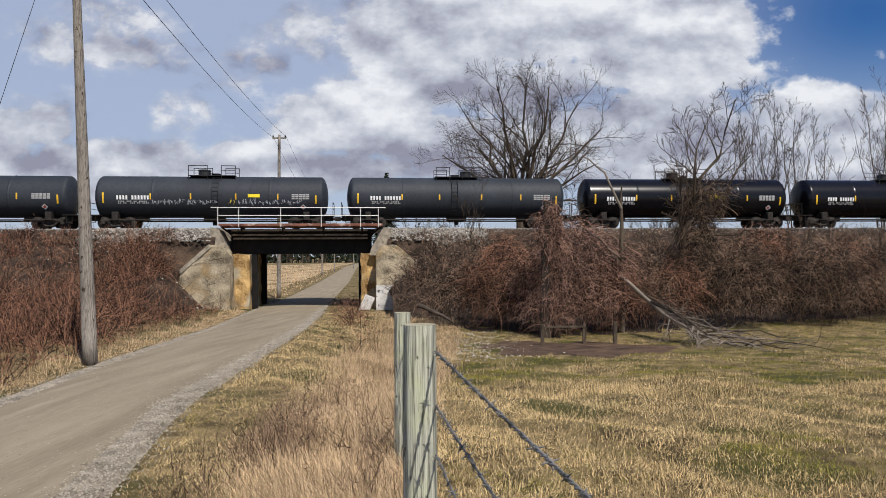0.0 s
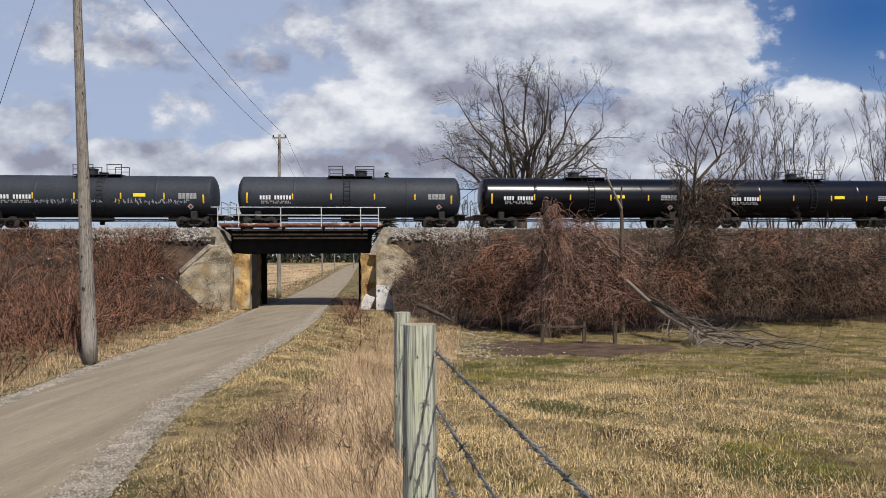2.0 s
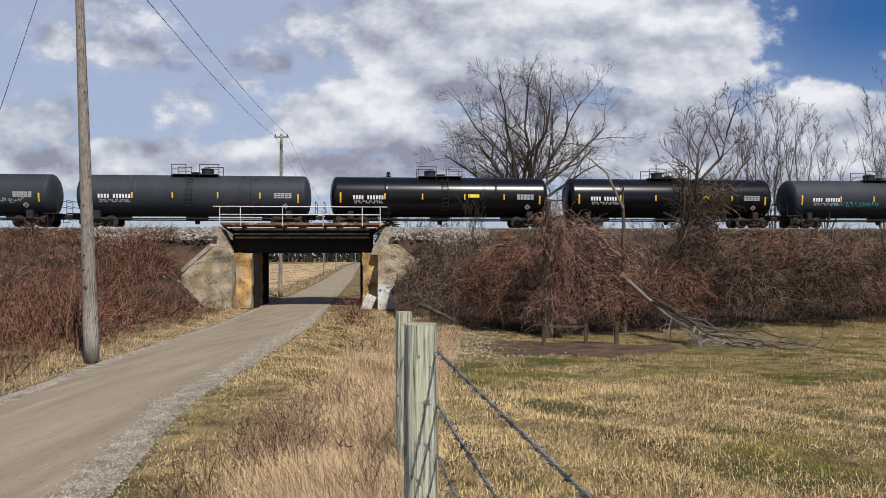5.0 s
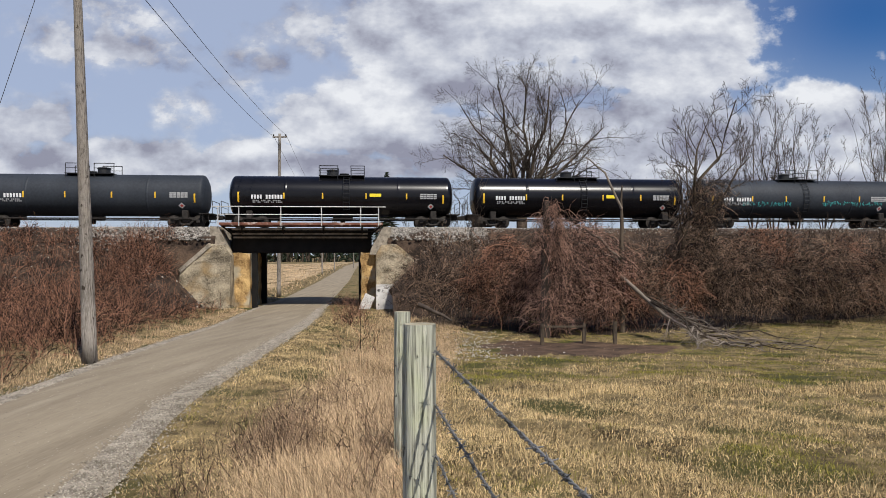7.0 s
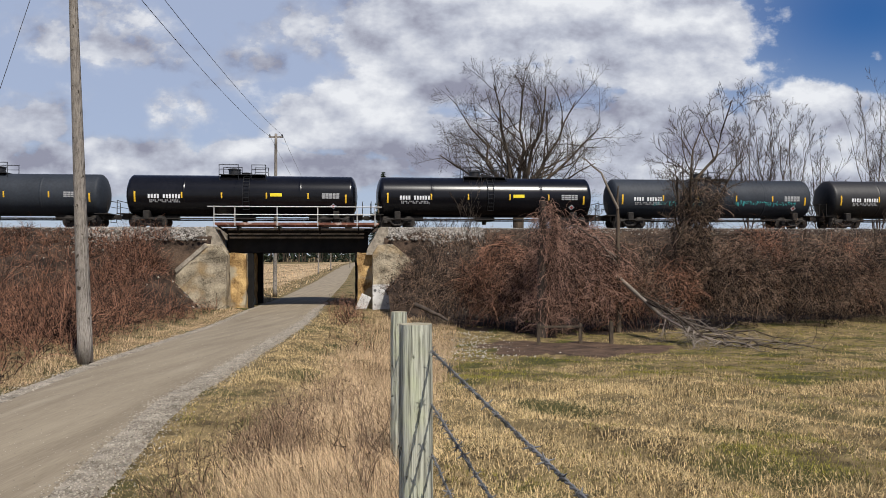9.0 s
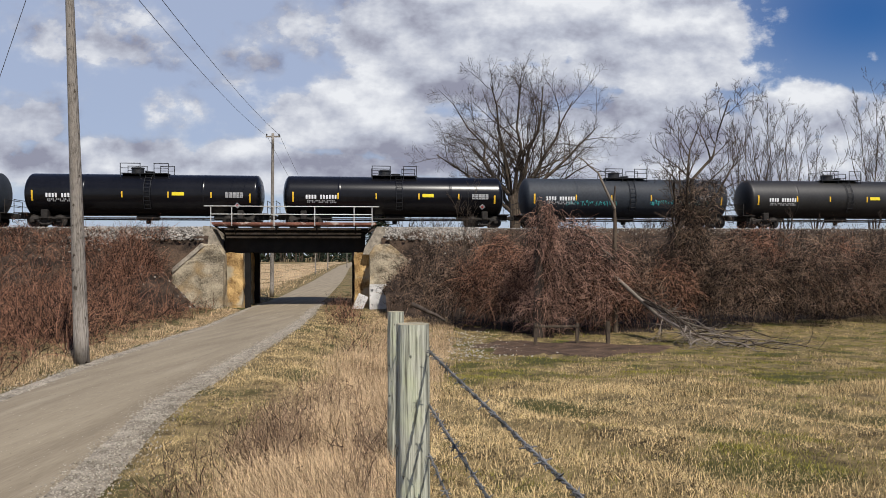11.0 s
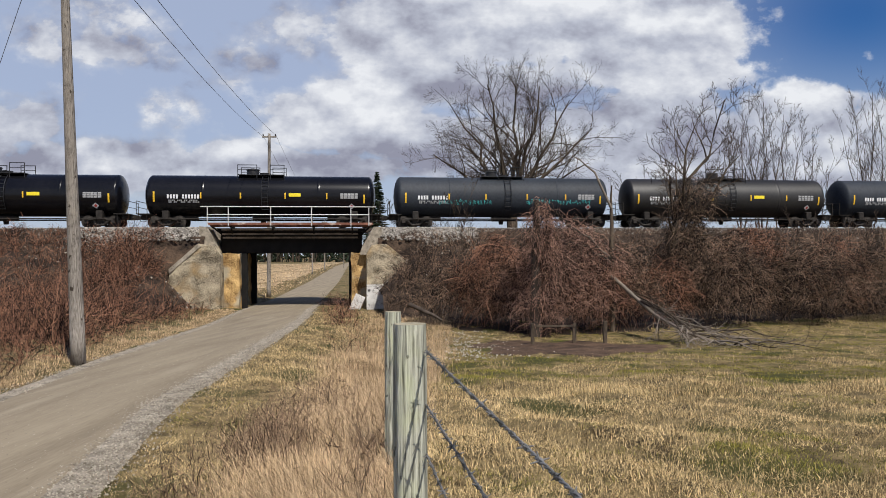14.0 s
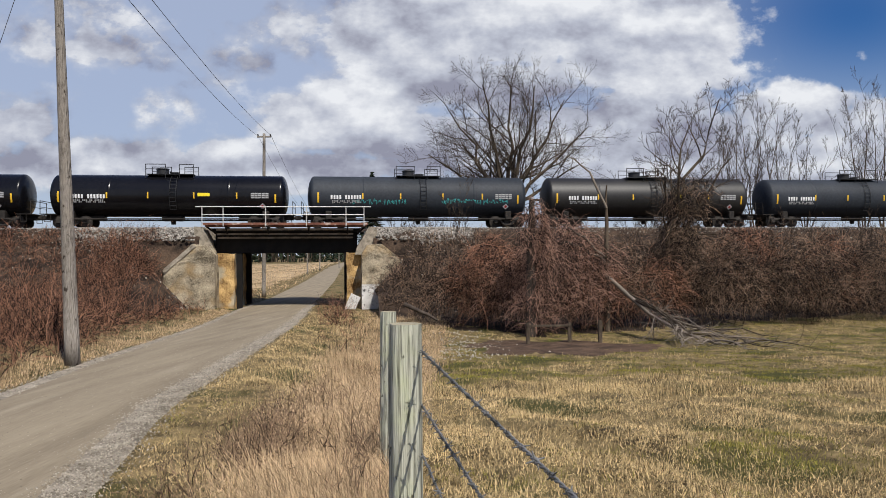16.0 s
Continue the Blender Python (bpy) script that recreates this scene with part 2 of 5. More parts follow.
M["twig"] = material("fine_tree_twig", (.016, .0115, .0085), (.095, .067, .048), 1.0, bump=0, island=.6)
M["dead"] = material("bleached_dead_wood", (.05, .04, .032), (.36, .30, .24), 2, bump=.2, island=.5)
M["brush_red"] = material("red_brown_brush", (.012, .005, .003), (.44, .225, .14), .5, bump=0, island=1.4, bias=.27)
M["brush_grey"] = material("grey_brown_brush", (.009, .0055, .004), (.44, .295, .20), .5, bump=0, island=1.4, bias=.27)
M["brush_pink"] = material("pinkish_dry_vine", (.013, .006, .0045), (.50, .295, .215), .5, bump=0, island=1.4, bias=.24)
M["straw"] = material("dry_straw", (.07, .041, .018), (.80, .58, .35), .6, bump=0, island=1.0)
M["pale_straw"] = material("pale_dry_grass", (.06, .038, .013), (.88, .66, .345), .9, bump=0, island=1.1)
M["green_grass"] = material("short_green_grass", (.036, .036, .006), (.36, .32, .065), .6, bump=0, island=1.0)
M["weed"] = material("dead_weed_stalk", (.035, .021, .013), (.33, .22, .14), .8, bump=0, island=1.0)
M["needle"] = material("spruce_foliage", (.008, .014, .008), (.032, .045, .024), 2, bump=.3, island=.3)
M["stubble"] = material("corn_stubble_field", (.22, .15, .075), (.56, .42, .25), .35, fine=2.2, bump=.5, dist=.1)
M["pebble"] = material("pale_pebble", (.12, .10, .075), (.54, .48, .39), 3, bump=0, island=.9)
M["litter"] = material("pale_fallen_leaf", (.26, .23, .18), (.68, .63, .55), 3, bump=0, island=.4)
M["stringer"] = material("tan_grimy_steel", (.10, .078, .055), (.34, .27, .20), 2, rough=.8, fine=20, bump=.2)
# brown leaf litter, with the thicket's shade put into its near-black colour
M["shaded_mould"] = material("shaded_leaf_mould", (.008, .005, .003), (.045, .028, .018), 1.2, fine=12, bump=.9, dist=.06)


for key, lo, hi in (("pale_straw", .42, .80), ("straw", .40, .80), ("green_grass", .38, .82), ("brush_red", .52, .86), ("brush_grey", .56, .92), ("brush_pink", .48, .84), ("weed", .42, .80)):
    ramp = [k for k in M[key].node_tree.nodes if k.bl_idname == "ShaderNodeValToRGB"][0].color_ramp
    ramp.elements[0].position, ramp.elements[1].position = lo, hi


# ---- mesh helpers ----
def mesh_of(name, bm, mat, smooth=False):
    me = bpy.data.meshes.new(name)
    bm.to_mesh(me)
    bm.free()
    for mm in (mat if isinstance(mat, (list, tuple)) else [mat]):
        me.materials.append(mm)
    if smooth:
        me.shade_smooth()
    return me


def part(name, bm, mat, parent=None, label="", m=None, smooth=False):
    ob = new(name, mesh_of(name, bm, mat, smooth) if isinstance(bm, bmesh.types.BMesh) else bm)
    if parent is not None:
        ob.parent = parent
    if m is not None:
        ob.matrix_local = m
    return tagged(ob, label)


def box(bm, x0, x1, y0, y1, z0, z1, m=None, bevel=0.0):
    r = bmesh.ops.create_cube(bm, size=1.0)
    vs = r["verts"]
    for v in vs:
        v.co = Vector((x0 + (v.co.x + .5) * (x1 - x0), y0 + (v.co.y + .5) * (y1 - y0), z0 + (v.co.z + .5) * (z1 - z0)))
    if bevel:
        es = list({e for v in vs for e in v.link_edges})
        r = bmesh.ops.bevel(bm, geom=es, offset=bevel, segments=1, affect="EDGES")
        vs = list({v for f in r["faces"] for v in f.verts} | {v for v in vs if v.is_valid})
    if m is not None:
        for v in vs:
            if v.is_valid:
                v.co = m @ v.co
    return bm


def rod(bm, a, b, r0, r1=None, seg=8, caps=True):
    a, b = Vector(a), Vector(b)
    r1 = r0 if r1 is None else r1
    d = b - a
    m = Matrix.Translation((a + b) / 2) @ d.to_track_quat("Z", "Y").to_matrix().to_4x4()
    bmesh.ops.create_cone(bm, cap_ends=caps, segments=seg, radius1=r0, radius2=r1, depth=d.length, matrix=m)
    return bm


def tubes(name, pts, rad, mats, sides=3, mat_index=None):
    """One mesh of many thin tapering stems: pts (n, k, 3), rad (n, k)."""
    pts, rad = np.asarray(pts, float), np.asarray(rad, float)
    n, k, _ = pts.shape
    d = np.gradient(pts, axis=1)
    d /= np.linalg.norm(d, axis=2, keepdims=True) + 1e-9
    ref = np.where(np.abs(d[..., 2:3]) > .9, np.array([1.0, 0, 0]), np.array([0, 0, 1.0]))
    a = np.cross(d, ref)
    a /= np.linalg.norm(a, axis=2, keepdims=True) + 1e-9
    b = np.cross(d, a)
    ang = np.arange(sides) * 2 * np.pi / sides
    ring = (pts[:, :, None, :] + rad[:, :, None, None] * (np.cos(ang)[None, None, :, None] * a[:, :, None, :] + np.sin(ang)[None, None, :, None] * b[:, :, None, :]))
    verts = ring.reshape(-1, 3)
    base = np.arange(n)[:, None, None] * k * sides + np.arange(k - 1)[None, :, None] * sides
    j = np.arange(sides)[None, None, :]
    j2 = (j + 1) % sides
    faces = np.stack([base + j, base + j2, base + sides + j2, base + sides + j], axis=-1).reshape(-1, 4)
    return raw_mesh(name, verts, faces, mats, smooth=True, mat_index=None if mat_index is None else np.repeat(mat_index, (k - 1) * sides))


def raw_mesh(name, verts, faces, mats, smooth=False, mat_index=None):
    me = bpy.data.meshes.new(name)
    nv, nf, c = len(verts), len(faces), faces.shape[1]
    me.vertices.add(nv)
    me.vertices.foreach_set("co", np.asarray(verts, np.float32).ravel())
    me.loops.add(nf * c)
    me.loops.foreach_set("vertex_index", np.asarray(faces, np.int32).ravel())
    me.polygons.add(nf)
    me.polygons.foreach_set("loop_start", np.arange(nf, dtype=np.int32) * c)
    for mm in (mats if isinstance(mats, (list, tuple)) else [mats]):
        me.materials.append(mm)
    if mat_index is not None:
        me.polygons.foreach_set("material_index", np.asarray(mat_index, np.int32))
    me.update(calc_edges=True)
    if smooth:
        me.shade_smooth()
    return me


rng = np.random.default_rng(7)


# ---- the lie of the land ----
def drop_road(y):
    return np.interp(y, [-60, 0, 7, 12, 19, 36, 53, 5000], [2.0, 2.2, 2.3, 2.4, 2.68, 3.3, 3.7, 3.7])


def drop_field(y):
    return np.interp(y, [-60, 0, 3, 7, 12, 20, 31, 5000], [1.6, 1.6, 1.66, 1.86, 2.3, 3.0, 3.7, 3.7])


ROAD_Y = [-40, 0, 6, 12.3, 19.3, 24.8, 33.5, 43, 52, 66, 106, 257, 375, 3000]
ROAD_L = [8, -3.6, -5.9, -7.3, -8.55, -9.25, -10.35, -11.7, -13.0, -13.9, -17.6, -33.9, -43.5, -290]
ROAD_R = [11, -1.0, -3.4, -4.55, -5.2, -5.7, -6.5, -7.5, -8.6, -9.6, -13.4, -29.5, -39, -285]


def road_left(y):
    return np.interp(y, ROAD_Y, ROAD_L)


def road_right(y):
    return np.interp(y, ROAD_Y, ROAD_R)


def smooth01(t):
    t = np.clip(t, 0, 1)
    return t * t * (3 - 2 * t)


def ground_z(x, y):
    """Height of the ground, without the embankment."""
    x, y = np.asarray(x, float), np.asarray(y, float)
    dr, df = drop_road(y), drop_field(y)
    rr, rl = road_right(y) + .6, road_left(y) - .3
    w = smooth01((x - rr) / np.maximum(.8, -.9 - rr))
    z = 1.65 - (dr + (df - dr) * w)
    left = np.clip(rl - x, 0, None)
    z = z + .10 * smooth01(left / 1.5) + .5 * smooth01((left - 1.5) / 8) * smooth01((55 - y) / 10)
    inside = (x > rl) & (x < rr)
    bump = .05 * np.sin(x * 1.9 + 1.3 * np.sin(y * .8)) * np.sin(y * 1.3 + x * .4) + .03 * np.sin(x * 4.1 + y * 2.3)
    return z + np.where(inside, -.03, bump * np.clip(np.hypot(x, y) / 6, 0, 1))


def grid_axis(spans):
    a = []
    for lo, hi, step in spans:
        a += list(np.arange(lo, hi, step))
    return np.array(a + [spans[-1][1]])


def build_ground():
    xs = grid_axis([(-2400, -400, 250), (-400, -60, 20), (-60, -16, 2), (-16, 6, .25), (6, 40, .6), (40, 80, 4), (80, 400, 40), (400, 2400, 250)])
    ys = grid_axis([(-120, -6, 6), (-6, 16, .3), (16, 70, .6), (70, 120, 5), (120, 500, 38), (500, 4000, 500)])
    X, Y = np.meshgrid(xs, ys)
    Z = ground_z(X, Y)
    v = np.stack([X, Y, Z], -1).reshape(-1, 3)
    nx, ny = len(xs), len(ys)
    i = (np.arange(ny - 1)[:, None] * nx + np.arange(nx - 1)[None, :]).ravel()
    f = np.stack([i, i + 1, i + 1 + nx, i + nx], -1)
    tagged(new("ground", raw_mesh("ground", v, f, M["grass_ground"], True)), "uneven pasture and verge of dry yellow and green grass", "ground", kind="structure")


def strip(name, left, right, ys, lift, mat, label, category, cols=8, crown=0.0, outer=-1):
    v, f = [], []
    for y in ys:
        for c in range(cols + 1):
            t = c / cols
            x = float(left(y)) * (1 - t) + float(right(y)) * t
            v.append((x, y, 1.65 - float(drop_road(y)) + lift + crown * (1 - (2 * t - 1) ** 2) - (.09 if c == outer else 0)))
    for r in range(len(ys) - 1):
        for c in range(cols):
            a = r * (cols + 1) + c
            f.append((a, a + 1, a + cols + 2, a + cols + 1))
    ob = new(name, raw_mesh(name, np.array(v), np.array(f), mat, True))
    return tagged(ob, label, category, kind="structure")


def build_road():
    ys = grid_axis([(-40, 70, 1.0), (70, 400, 10), (400, 1500, 100)])
    strip("road", road_left, road_right, ys, .02, M["asphalt"], "narrow tan packed-gravel road running through the underpass", "road", crown=.05)
    wob = lambda y: .03 * math.sin(y * 1.7) + .02 * math.sin(y * 3.9)
    strip("gravel_shoulder", lambda y: road_right(y) - .12, lambda y: road_right(y) + .40 + wob(y), [y for y in ys if y < 60], .03, M["gravel"], "pale loose gravel along the road edge", "gravel", 3, outer=3)
    strip("gravel_shoulder", lambda y: road_left(y) - .35 + wob(y + 5), lambda y: road_left(y) + .15, [y for y in ys if y < 60], .03, M["gravel"], "thin pale gravel at the road edge", "gravel", 3, outer=0)


RAIL_Z = 3.70
CROWN_Z = 3.62


def embank_z(s, q):
    """Height of the embankment's surface at a place along and across the track."""
    t = np.abs(np.asarray(q) - TRACK_Q)
    z = np.interp(t, [0, 3.2, 14.0, 15.5], [CROWN_Z, CROWN_Z - .05, -2.0, -2.9])
    # the earth falls away along the wing walls
    s = np.asarray(s, float)
    side = np.where(s < -3, .45 - 1.05 * (s + 12.7), 2.45 - 1.05 * (5.0 - s))
    return np.where(np.asarray(q) < 52.1, np.minimum(z, np.maximum(side, -2.9)), z)


def build_embankment():
    for s0, s1, label in ((-420, -9.9, "brush-covered railway embankment left of the bridge"), (1.9, 620, "brush-covered railway embankment right of the bridge")):
        ss = grid_axis([(s0, -60, 20), (-60, s1, .8)]) if s0 < -50 else grid_axis([(s1 - s1 + s0, 60, .8), (60, s1, 20)])
        tt = [-15.5, -14] + list(np.linspace(-13, -3.2, 15)) + [-2, 0, 2, 3.2, 8, 14, 15.5]
        v = []
        for s in ss:
            for t in tt:
                z = float(embank_z(s, TRACK_Q + t))
                if abs(t) > 3.2:
                    z += .22 * noise.noise(Vector((s * .5, t * .6, 3))) + .1 * noise.noise(Vector((s * 1.6, t * 1.6, 8)))
                v.append(on_track(s, TRACK_Q + t, z))
        c = len(tt)
        f = [(r * c + k, (r + 1) * c + k, (r + 1) * c + k + 1, r * c + k + 1) for r in range(len(ss) - 1) for k in range(c - 1)]
        me = raw_mesh("embankment", np.array([tuple(p) for p in v]), np.array(f), M["slope"], True)
        tagged(new("embankment", me), "earth railway embankment under dry brush and ballast", "embankment", kind="structure")


# ---- bridge ----
BR_L, BR_R = -7.55, -0.15          # clear opening, along the track
BRIDGE_M = Matrix.Translation(on_track(0, 0, 0)) @ Matrix.Rotation(TH, 4, "Z")   # local x along the track, y across it


def prism(bm, profile, y0, y1):
    """Extrude an (x, z) outline between two distances across the track."""
    a = [bm.verts.new((x, y0, z)) for x, z in profile]
    b = [bm.verts.new((x, y1, z)) for x, z in profile]
    k = len(profile)
    bm.faces.new(a)
    bm.faces.new(b[::-1])
    for i in range(k):
        bm.faces.new((a[i], b[i], b[(i + 1) % k], a[(i + 1) % k]))
    bmesh.ops.recalc_face_normals(bm, faces=bm.faces)
    return bm


def build_bridge():
    br = tagged(new("railway_bridge"), "low steel railway bridge with rusty walkway on stained concrete abutments", "bridge")
    br.matrix_world = BRIDGE_M
    Q0 = 52.6
    # main girder and deck
    part("girder", box(bmesh.new(), -9.1, .8, 54.2, 54.6, 1.85, 3.35, bevel=.03), M["steel_dark"], br, "black riveted plate girder")
    part("girder", box(bmesh.new(), -9.1, .8, 59.4, 59.8, 1.85, 3.35, bevel=.03), M["steel_dark"], br, "black riveted plate girder")
    part("deck", box(bmesh.new(), -9.2, 1.0, 53.4, 62.4, 3.36, 3.56), M["steel_dark"], br, "dark bridge deck")
    for i in range(12):
        part("cross_beam", box(bmesh.new(), -8.6 + i * .8, -8.45 + i * .8, 54.6, 59.4, 2.2, 2.6), M["steel_dark"], br)
    part("edge_beam", box(bmesh.new(), -9.7, 1.55, Q0, Q0 + .12, 3.78, 3.95, bevel=.015), M["steel_rust"], br, "rusty red edge beam")
    part("walkway", box(bmesh.new(), -9.6, 1.45, Q0 + .12, 54.3, 3.70, 3.80), M["steel_rust"], br, "rusty walkway plate")
    for z in (3.50, 3.20, 2.95):
        part("stringer", box(bmesh.new(), -8.9, .5, Q0 + .45 + (3.5 - z) * 1.2, Q0 + .53 + (3.5 - z) * 1.2, z - .07, z + .05), M["stringer"], br, "grimy stringer under the walkway")
    for s in (-8.2, -5.4, -2.6, .1):
        bm = bmesh.new()
        prism(bm, [(s - .06, 3.70), (s + .06, 3.70), (s + .06, 3.60), (s - .06, 3.60)], Q0 + .1, 54.2)
        rod(bm, (s, Q0 + .2, 3.62), (s, 54.2, 2.75), .06, seg=6)
        part("bracket", bm, M["steel_dark"], br)
    for s0, s1 in ((-9.55, -8.75), (1.4, .6)):
        part("end_brace", rod(bmesh.new(), (s0, Q0 + .2, 3.74), (s1, 54.1, 3.0), .07, seg=6), M["steel_dark"], br)
    # guard rail
    for s in (-9.75, -8.35, -5.5, -2.72, .0, 1.25):
        part("rail_post", rod(bmesh.new(), (s, Q0, 3.7), (s, Q0, 5.06), .035), M["galv"], br, "pale metal rail post")
    for z, a, b in ((5.05, -10.2, 1.75), (4.5, -9.75, 1.25)):
        part("guard_rail", rod(bmesh.new(), (a, Q0 - .03, z), (b, Q0 - .03, z), .032), M["galv"], br, "pale metal guard rail")
    bm = bmesh.new()
    box(bm, 1.05, 2.35, 51.5, 51.56, -2.2, -.35)
    part("painted_patch", bm, M["whitewash"], br, "white painted patch with dark smears")
    bm = bmesh.new()
    box(bm, -.35, .35, -.04, .04, 0, 1.2, bevel=.02)
    part("leaning_slab", bm, M["whitewash"], br, "pale slab leaning by the wing wall", Matrix.Translation((.15, 51.0, -2.15)) @ Matrix.Rotation(.42, 4, "Y"))
    # steel columns by the abutments
    for s in (BR_L - .05, BR_R + .1):
        for q in (54.3, 59.6):
            part("column", box(bmesh.new(), s - .3 if s < -3 else s - .1, s + .3 if s < -3 else s + .1, q - .25, q + .25, -2.4, 1.9, bevel=.02), M["steel_dark"], br, "dark steel column")
    # abutments: breast, end block, wing
    for side, s, b0, b1 in ((-1, BR_L, 1.6, 2.75), (1, BR_R, .9, 2.3)):
        o = lambda d: s + side * d
        rough_block(br, "abutment_wall", sorted((o(.15), o(2.3))), (53.2, 61.2), (-2.6, 1.84), M["concrete_orange"], "rust-stained crumbling concrete abutment", 9, .13)
        bm = prism(bmesh.new(), [(o(b0 - .15), 1.7), (o(b1), 1.7), (o(b1), 3.68), (o(b1 - .55), 3.68), (o(b0 - .05), 2.1)], 52.7, 61.4)
        bmesh.ops.triangulate(bm, faces=bm.faces)
        bmesh.ops.subdivide_edges(bm, edges=bm.edges, cuts=5, use_grid_fill=True)
        roughen(bm, .04)
        part("end_block", bm, M["gravel"], br, "pale grey tapered concrete end block")
        bm = bmesh.new()
        prof = [(o(1.2), -2.6), (o(1.2), 1.7), (o(1.6), 2.35), (o(2.6), 2.45), (o(4.5), .7), (o(4.8), -2.6)]
        prism(bm, prof, 51.6, 53.2)
        bmesh.ops.triangulate(bm, faces=bm.faces)
        bmesh.ops.subdivide_edges(bm, edges=bm.edges, cuts=7, use_grid_fill=True)
        roughen(bm, .06, 1.3)
        roughen(bm, .05, 4.5)
        part("wing_wall", bm, M["concrete"], br, "weathered crumbling sloping concrete wing wall")
        if side > 0:
            continue
        bm = bmesh.new()
        prism(bm, [(o(2.4), 2.3), (o(2.64), 2.5), (o(4.54), .76), (o(4.42), .55)], 51.52, 53.1)
        bmesh.ops.triangulate(bm, faces=bm.faces)
        bmesh.ops.subdivide_edges(bm, edges=bm.edges, cuts=5, use_grid_fill=True)
        roughen(bm, .05, 2.5)
        part("coping", bm, M["gravel"], br, "pale worn concrete coping of the wing wall")
    for s0, s1 in ((-19, -11.6), (3.6, 9.5)):
        for q, z in ((53.5, 3.18), (52.9, 2.72)):
            t = part("retaining_timber", box(bmesh.new(), s0, s1, q - .09, q + .09, z, z + .17, bevel=.02), M["tie"], br, "dark retaining timber in the ballast")


def roughen(bm, amount, f=1.7):
    for v in bm.verts:
        v.co += Vector((noise.noise(v.co * f), noise.noise(v.co * f + Vector((9, 3, 1))), noise.noise(v.co * f + Vector((4, 7, 5))))) * amount


def rough_block(parent, name, xs, ys, zs, mat, label="", cuts=4, amount=.06):
    bm = bmesh.new()
    box(bm, *xs, *ys, *zs)
    bmesh.ops.subdivide_edges(bm, edges=bm.edges, cuts=cuts, use_grid_fill=True)
    roughen(bm, amount)
    roughen(bm, amount * .4, 5)
    return part(name, bm, mat, parent, label)


def build_track():
    tr = tagged(new("railway_track"), "single steel railway track on creosoted ties", "railway track", kind="structure")
    tr.matrix_world = BRIDGE_M
    for q in (TRACK_Q - .75, TRACK_Q + .75):
        bm = bmesh.new()
        prof = [(-.07, 0), (.07, 0), (.07, .03), (.012, .05), (.012, .13), (.036, .14), (.036, .18), (-.036, .18), (-.036, .14), (-.012, .13), (-.012, .05), (-.07, .03)]
        a = [bm.verts.new((-300, q + p, RAIL_Z - .18 + z)) for p, z in prof]
        b = [bm.verts.new((400, q + p, RAIL_Z - .18 + z)) for p, z in prof]
        for i in range(12):
            bm.faces.new((a[i], a[(i + 1) % 12], b[(i + 1) % 12], b[i]))
        bmesh.ops.recalc_face_normals(bm, faces=bm.faces)
        part("rail", bm, M["rail"], tr, "brown steel rail")
    me = mesh_of("tie", box(bmesh.new(), -.11, .11, -1.3, 1.3, -.09, .09), M["tie"])
    for i in range(200):
        o = part("tie", me, None, tr)
        o.location = (-45 + i * .55, TRACK_Q, RAIL_Z - .24)


# ---- tank cars ----
PITCH, TANK_L, TANK_R = 18.07, 16.68, 1.53
AXIS_Z = .86 + TANK_R


def lathe(bm, profile, seg=48):
    """Surface of revolution about the x axis through AXIS_Z: profile (x, r)."""
    rings = []
    for x, r in profile:
        rings.append([bm.verts.new((x, r * math.cos(2 * math.pi * k / seg), AXIS_Z + r * math.sin(2 * math.pi * k / seg))) for k in range(seg)])
    for a, b in zip(rings, rings[1:]):
        for k in range(seg):
            bm.faces.new((a[k], a[(k + 1) % seg], b[(k + 1) % seg], b[k]))
    bm.faces.new(rings[0][::-1])
    bm.faces.new(rings[-1])
    bmesh.ops.recalc_face_normals(bm, faces=bm.faces)
    return bm


def skin(bm, x0, x1, a0, a1, lift=.012, n=4):
    """A thin patch that lies on the tank's near side between two angles above its middle."""
    rows = []
    for i in range(n + 1):
        a = radians(a0 + (a1 - a0) * i / n)
        y, z = -math.cos(a), math.sin(a)
        rows.append([bm.verts.new((x, y * (TANK_R + lift), AXIS_Z + z * (TANK_R + lift))) for x in (x0, x1)])
    for a, b in zip(rows, rows[1:]):
        bm.faces.new((a[0], a[1], b[1], b[0]))
    return bm


def arc_text(bm, x, a_mid, chars, height, width, gap=.32):
    """Plain upright bars in place of characters."""
    da = math.degrees(height / TANK_R) / 2
    for c in chars:
        if c == "#":
            skin(bm, x, x + width * (1 - gap), a_mid - da, a_mid + da, n=2)
        x += width
    return bm


def wheelset_mesh():
    bm = bmesh.new()
    rod(bm, (0, -1.0, 0), (0, 1.0, 0), .08, seg=12)
    for y in (-.75, .75):
        rod(bm, (0, y - .07, 0), (0, y + .07, 0), .457, seg=28)
        o = -1 if y < 0 else 1
        rod(bm, (0, y + o * .07, 0), (0, y + o * .10, 0), .37, .30, seg=28)
        rod(bm, (0, y + o * .10, 0), (0, y + o * .16, 0), .14, .12, seg=16)
        for k in range(3):
            a = k * 2.1
            box(bm, .16, .3, y + o * .09 - .02, y + o * .09 + .02, -.03, .03, Matrix.Rotation(a, 4, "Y"))
    return mesh_of("wheelset", bm, M["running_gear"])


